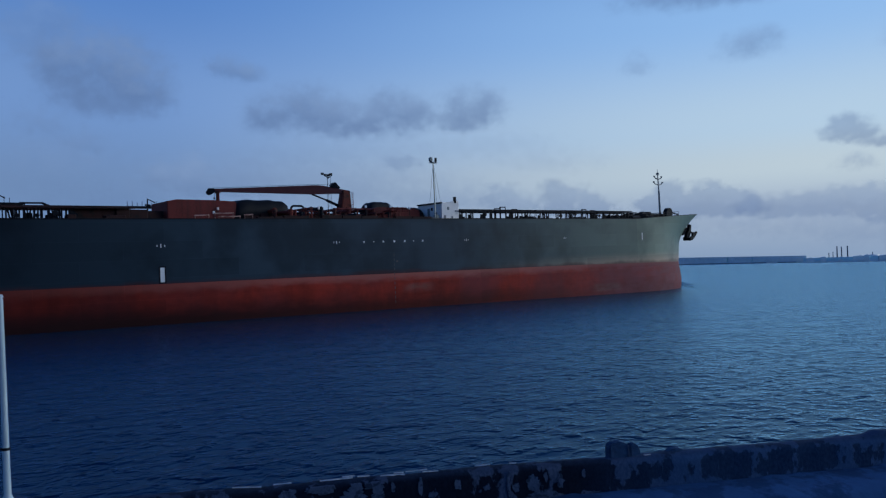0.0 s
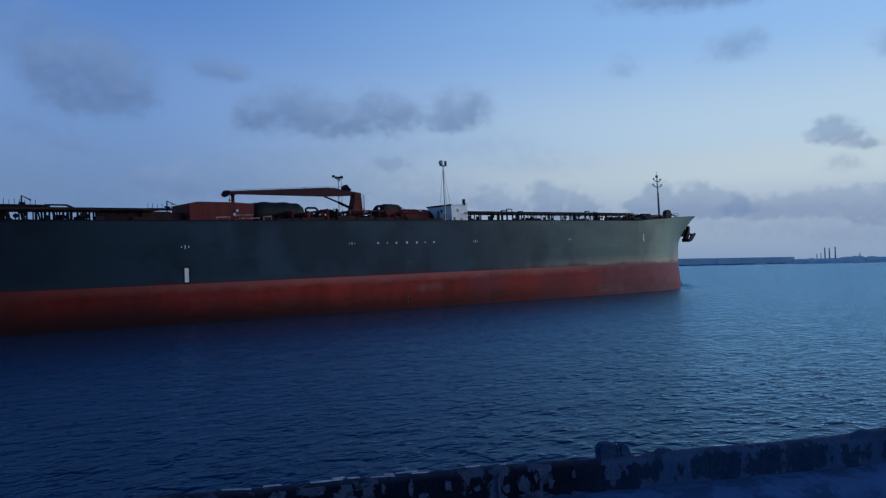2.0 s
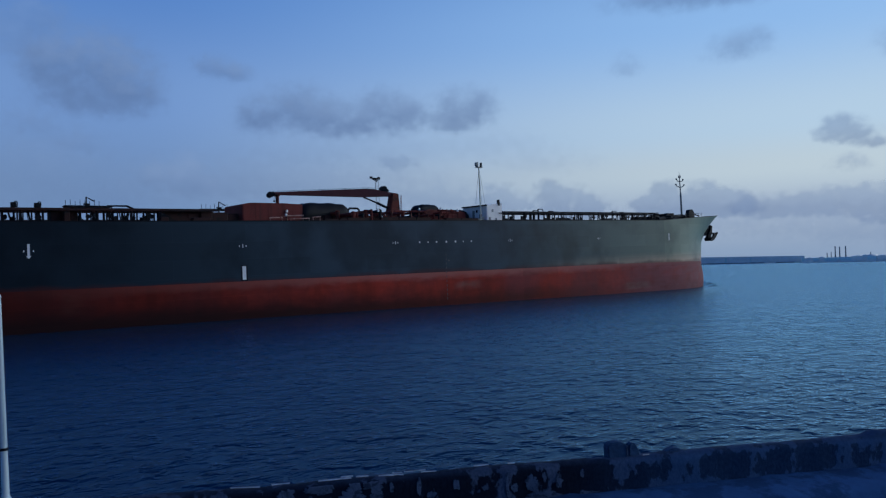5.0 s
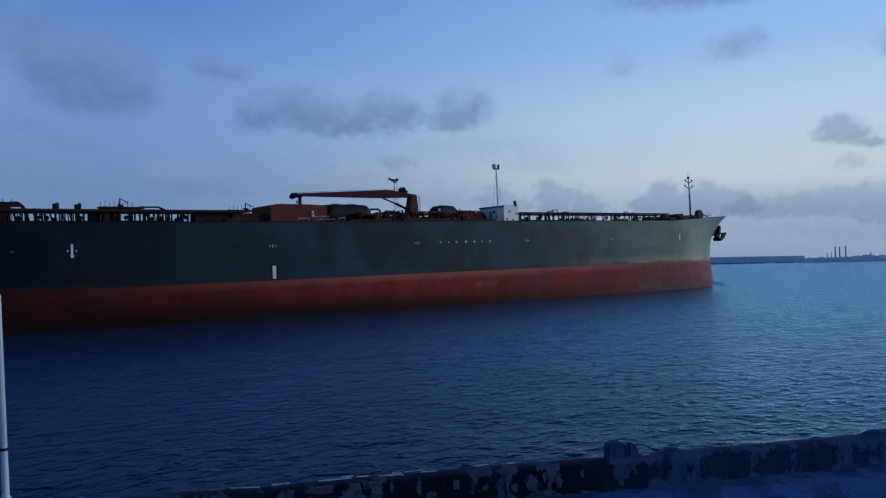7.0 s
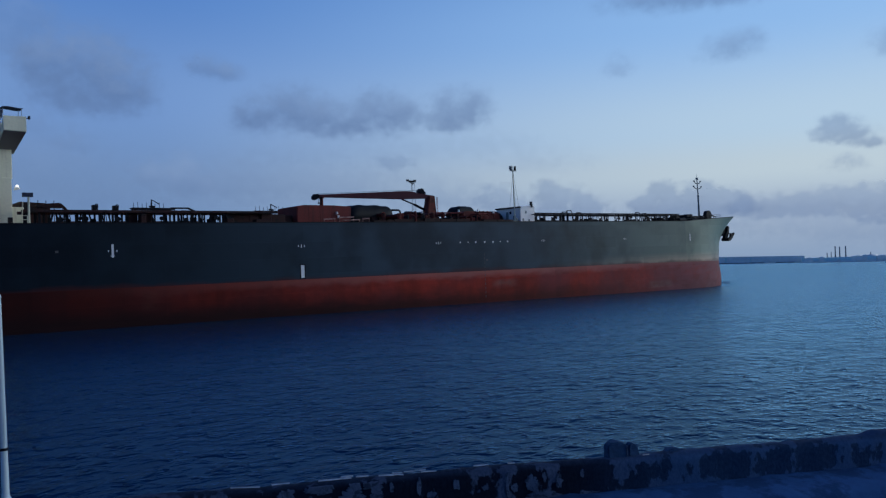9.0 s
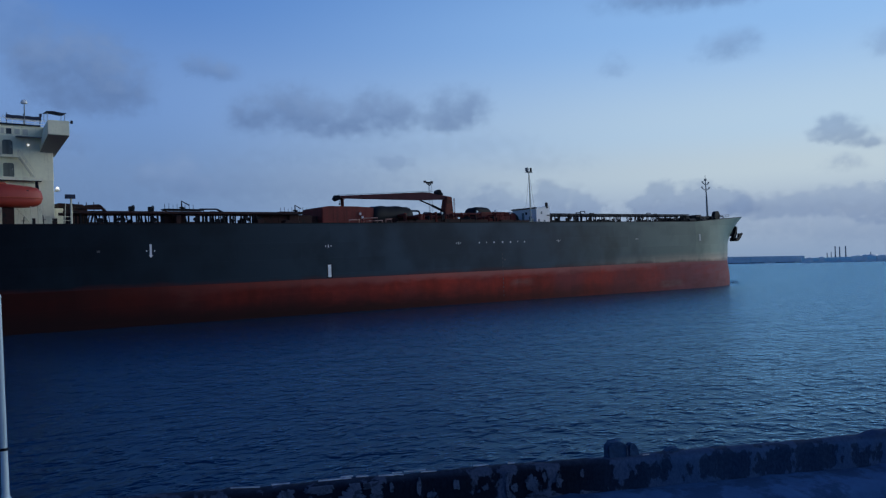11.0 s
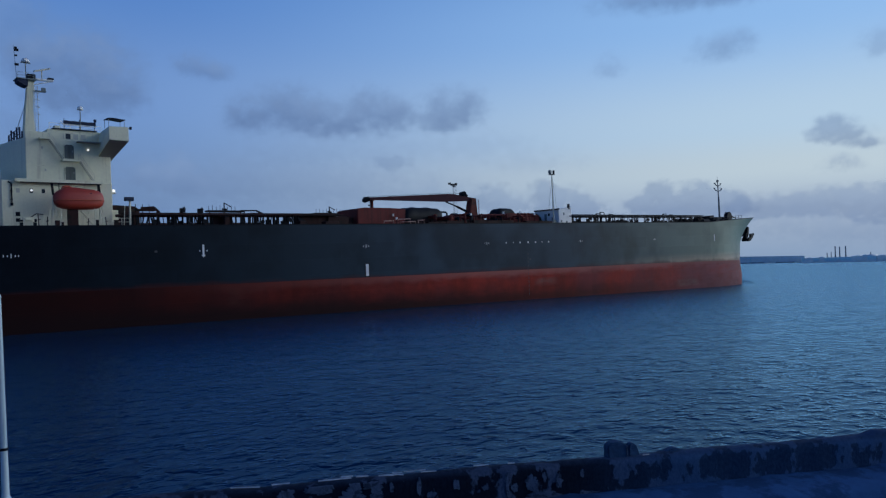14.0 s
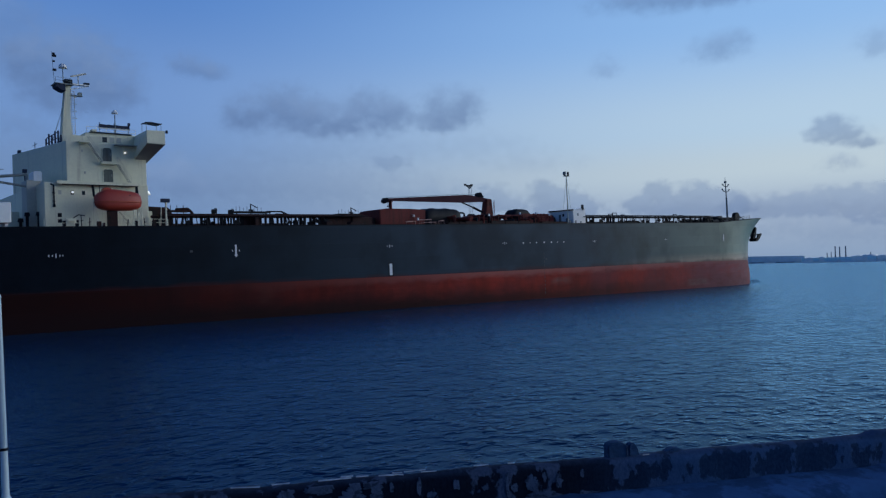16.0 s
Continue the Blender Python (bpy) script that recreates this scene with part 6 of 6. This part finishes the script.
    for a, b, r in (((48.7, -1.0, 17.65), (51.8, -1.0, 17.68), 0.14), ((51.8, -1.0, 17.68), (53.1, -1.0, 17.1), 0.18), ((50.6, -1.0, 17.1), (53.3, -1.0, 17.05), 0.22), ((49.4, -1.0, 17.65), (49.4, -1.0, 14.2), 0.1), ((52.6, -1.0, 17.3), (52.6, -1.0, 14.2), 0.12)):
        tube(bm, a, b, r, seg=7)
    part("hose_rail", bm, DARK, ship)
    # small platform with a rail and a bent vent pipe ahead of the pump room
    bm = bm_new()
    box(bm, 24.8, 28.2, -15.4, -13.6, 16.35, 16.6)
    for x in (25.0, 26.0, 27.0, 28.1):
        tube(bm, (x, -15.3, 14), (x, -15.3, 17.3 if x < 27.5 else 16.4), 0.05, seg=5)
    tube(bm, (25.9, -15.0, 16.7), (27.8, -15.0, 16.85), 0.2, seg=8)
    tube(bm, (27.8, -15.0, 16.85), (28.5, -15.0, 16.2), 0.22, seg=8)
    tube(bm, (28.5, -15.0, 16.2), (28.9, -15.0, 15.5), 0.2, seg=8)
    part("vent_platform", bm, RUSTDARK, ship)
    for x, z in ((137.8, 17.0), (139.5, 17.35), (168.0, 17.2), (171.3, 17.0), (143.2, 16.9)):
        bm = bm_new()
        tube(bm, (x, -14, 14), (x, -14, z), 0.16, seg=6)
        tube(bm, (x, -14, z), (x + 1.6, -14, z), 0.11, seg=6)
        tube(bm, (x + 1.6, -14, z), (x + 2.0, -14, 16), 0.1, seg=6)
        part("vent_loop", bm, DARK, ship)


def build_foredeck(ship):
    rng = random.Random(3)
    # fore mast with its two pairs of lamp arms
    bm = bm_new()
    tube(bm, (218.9, -3.4, 14.6), (218.7, -3.4, 24), 0.36, 0.26, 10)
    tube(bm, (218.7, -3.4, 24), (218.4, -3.4, 29.2), 0.2, 0.15, 10)
    tube(bm, (218.4, -3.4, 29.2), (218.3, -3.4, 30.9), 0.08, 0.05, 6)
    box(bm, 218.1, 218.7, -3.7, -3.1, 29.0, 29.7)
    fm = part("fore_mast", bm, GREYGREEN, ship, "grey steel fore mast with lamp arms")
    for z, w in ((26.3, 2.3), (28.0, 1.9)):
        bm = bm_new()
        for s in (-1, 1):
            tube(bm, (218.5, -3.4, z - 0.3), (218.5 + s * w * 0.7, -3.4, z), 0.14, seg=6)
            tube(bm, (218.5 + s * w * 0.7, -3.4, z), (218.5 + s * w, -3.4, z + 0.45), 0.15, seg=6)
            box(bm, 218.5 + s * w - 0.2, 218.5 + s * w + 0.2, -3.6, -3.2, z + 0.4, z + 0.75)
        part("lamp_arm", bm, GREYGREEN, fm)
    for x0, x1, y, z in ((186.5, 190.5, -14, 16.3), (191, 194, -10, 16.9), (195, 198.5, -13, 16.3), (199, 202, -9, 17.2), (203, 206, -6, 17.7), (206.5, 212, -6, 17.7), (213, 214.6, -6, 17.7), (208, 217, 6, 17.4)):
        bm = bm_new()
        for k in range(3):
            a = x0 + (x1 - x0) * k / 3
            box(bm, a, a + (x1 - x0) / 3.3, y - 1.2, y + 1.2, 14.4, z - rng.uniform(0, 1.0))
        tube(bm, (x0 + 0.3, y - 1.3, z - 1.1), (x1 - 0.3, y - 1.3, z - 1.1), 0.5, seg=10)
        part("mooring_winch", bm, DARK, ship)
    for x, y, r, z in ((216.6, -7.5, 1.55, 17.2), (196.5, -12, 0.8, 16.3)):
        bm = bm_new()
        tube(bm, (x, y - 0.6, z), (x, y + 0.6, z), r, seg=18)
        tube(bm, (x, y, 14.4), (x, y, z), 0.3, seg=6)
        part("windlass_drum", bm, DARK, ship)
    bm = bm_new()
    tube(bm, (218.5, -6, 18.2), (224.5, -6, 16.9), 0.16, seg=6)
    part("stay_bar", bm, DARK, ship)
    bm = bm_new()
    prev = None
    for k in range(9):
        u = 0.02 + k * 0.055
        x, y, z = hull_point(u, top_z(x_of(u)))
        p = Vector((x - 0.2, y + 0.5, z - 0.1))
        tube(bm, p, p + Vector((0, 0, 1.15)), 0.05, seg=5)
        if prev:
            for h in (0.6, 1.15):
                tube(bm, prev + Vector((0, 0, h)), p + Vector((0, 0, h)), 0.05, seg=5)
        prev = p
    part("bow_rail", bm, DARK, ship)


def build_anchor():
    base = (220.5, -11.6, 11.2)
    anc = aboard("anchor", base, "dark steel anchor housed under the bow flare", "anchor")
    bm = bm_new()
    prism(bm, [(0.2, 2.5), (1.1, 2.2), (0.7, 0.2), (-0.4, -1.9), (-1.8, -1.5), (-1.7, -0.6), (-0.3, 0.6)], -0.45, 0.45)
    bmesh.ops.bevel(bm, geom=bm.edges[:], offset=0.1, segments=1, affect="EDGES")
    part("shank", bm, DARK, anc)
    for y, dx, dz in ((-0.9, 0.0, 0.0), (0.7, -0.35, 0.25)):
        bm = bm_new()
        prism(bm, [(x + dx, z + dz) for x, z in ((-1.1, -2.35), (0.3, -2.15), (1.5, -1.4), (2.2, -0.5), (2.9, -0.2), (2.7, 0.35), (2.0, 0.1), (1.2, -0.5), (0.9, 0.2), (0.4, 0.1), (0.5, -0.9), (-0.4, -1.3), (-1.3, -1.7))], y - 0.3, y + 0.3)
        bmesh.ops.bevel(bm, geom=bm.edges[:], offset=0.07, segments=1, affect="EDGES")
        part("fluke", bm, DARK, anc)
    bm = bm_new()
    tube(bm, (-0.9, -1.3, -1.9), (-0.9, 1.1, -1.9), 0.42, seg=12)
    part("crown", bm, DARK, anc)
    bm = bm_new()
    prism(bm, [(-2.9, 1.8), (-0.6, 2.5), (-0.2, 0.9), (-1.2, -0.7), (-3.0, -0.7)], 0.2, 2.9)
    bmesh.ops.bevel(bm, geom=bm.edges[:], offset=0.2, segments=2, affect="EDGES")
    part("hawse_bolster", bm, DARK, anc)


def build_tanker():
    ship = aboard("tanker", (0, 0, 0), "oil tanker with black sides and red bottom paint, under way", "ship")
    build_hull(ship)
    build_marks(ship)
    build_house(ship)
    build_radar_mast(ship)
    build_aft(ship)
    build_boat_area(ship)
    build_midships(ship)
    build_deckhouse(ship)
    build_deck_pipes(ship)
    build_foredeck(ship)
    return ship


tanker = build_tanker()
# the fittings of the house stand a little further forward than its walls
for ob in tanker.children:
    kind_ = ob.name.split(".")[0]
    if kind_ in ("lower_house", "upper_house"):
        for sub in ob.children:
            sub.location.x += 0.5
    elif kind_ in ("wheelhouse", "parapet", "aft_antenna", "vent_box", "aft_screen_frame"):
        ob.location.x += 0.55 if kind_ == "wheelhouse" else 0.4
    if kind_ in ("lower_house", "upper_house", "wheelhouse", "parapet", "aft_antenna", "vent_box", "aft_screen_frame", "ventilator_trunk", "air_vent", "gutter"):
        ob.location, ob.scale = inboard(ob.location), (INBOARD,) * 3
    elif kind_ in ("davit_arm", "davit_leg", "cradle", "embarkation_stair", "boat_winch", "winch_foot", "winch_frame"):
        ob.location, ob.scale = inboard(ob.location, 1.025), (1.025,) * 3
    elif kind_ == "bridge_wing":
        ob.location, ob.scale = inboard(ob.location, 1.014), (1.014,) * 3
    elif kind_ in ("deck_light", "pump_house"):
        ob.location, ob.scale = inboard(ob.location, INNER), (INNER,) * 3
    elif kind_ == "radar_mast":
        ob.location.x += 0.75
build_lifeboat()
build_crane()
build_anchor()


def build_bow_wave():
    """The low swell that the stem pushes ahead of it: ridges that curl off to either side, highest at the stem."""
    wave = aboard("bow_wave", (0, 0, 0), "low dark swell of water at the ship's stem", "wave")
    tagged(wave, kind="stuff")
    for name, first, gap, high in (("swell", 0.05, 5.0, 0.7), ("ripple_ridge", 1.5, 15.0, 1.3)):
        bm = bm_new()
        rows = []
        for i in range(61):
            u = i / 60 * 2 - 1   # from the starboard shoulder round the stem to port
            q = 1 - abs(u)
            row = []
            for j in range(13):
                v = j / 12
                x, y, z = hull_point(0.55 + 0.45 * math.sin(q * math.pi / 2), -4.4)
                y = y if u < 0 else -y
                out = first + gap * v * (0.15 + 0.85 * q ** 1.6)
                nx, ny = (x - 181) / 40 ** 2, y / HALF ** 2
                ln = math.hypot(nx, ny) or 1
                px, py = x + nx / ln * out, y + ny / ln * out
                crest = math.sin(math.pi * min(1, v ** 0.55)) ** 2
                h = high * q ** 0.8 * crest * (1 + 0.5 * noise.noise((px * 0.45, py * 0.45, 3 + first))) - 0.1
                row.append((px, py, h - TRIM * px))
            rows.append(row)
        skin(bm, rows)
        part(name, bm, WATER, wave, smooth=True)


build_bow_wave()


def motions():
    times = (0, 2, 4, 6, 8, 10, 12, 14, 16)
    for ob, base in KEYED:
        walk(ob, [(t, ship_pose(t) @ Matrix.Translation(base)) for t in times])
    for ob, bearing, height, dist, drift in CLOUDS:
        rows = []
        for t in (0, 8, 16):
            a, e = radians(AXIS - bearing - drift * (t - 7)), radians(height)
            p = EYE + dist * Vector((math.cos(a) * math.cos(e), math.sin(a) * math.cos(e), math.sin(e)))
            rows.append((t, look(p, p + (p - EYE))))
        walk(ob, rows)
    drift = Vector((math.cos(radians(WIND)), math.sin(radians(WIND)))) * 0.45
    walk(water, [(t, pose(drift.x * (t - 8), drift.y * (t - 8), 0)) for t in (0, 8, 16)])


motions()
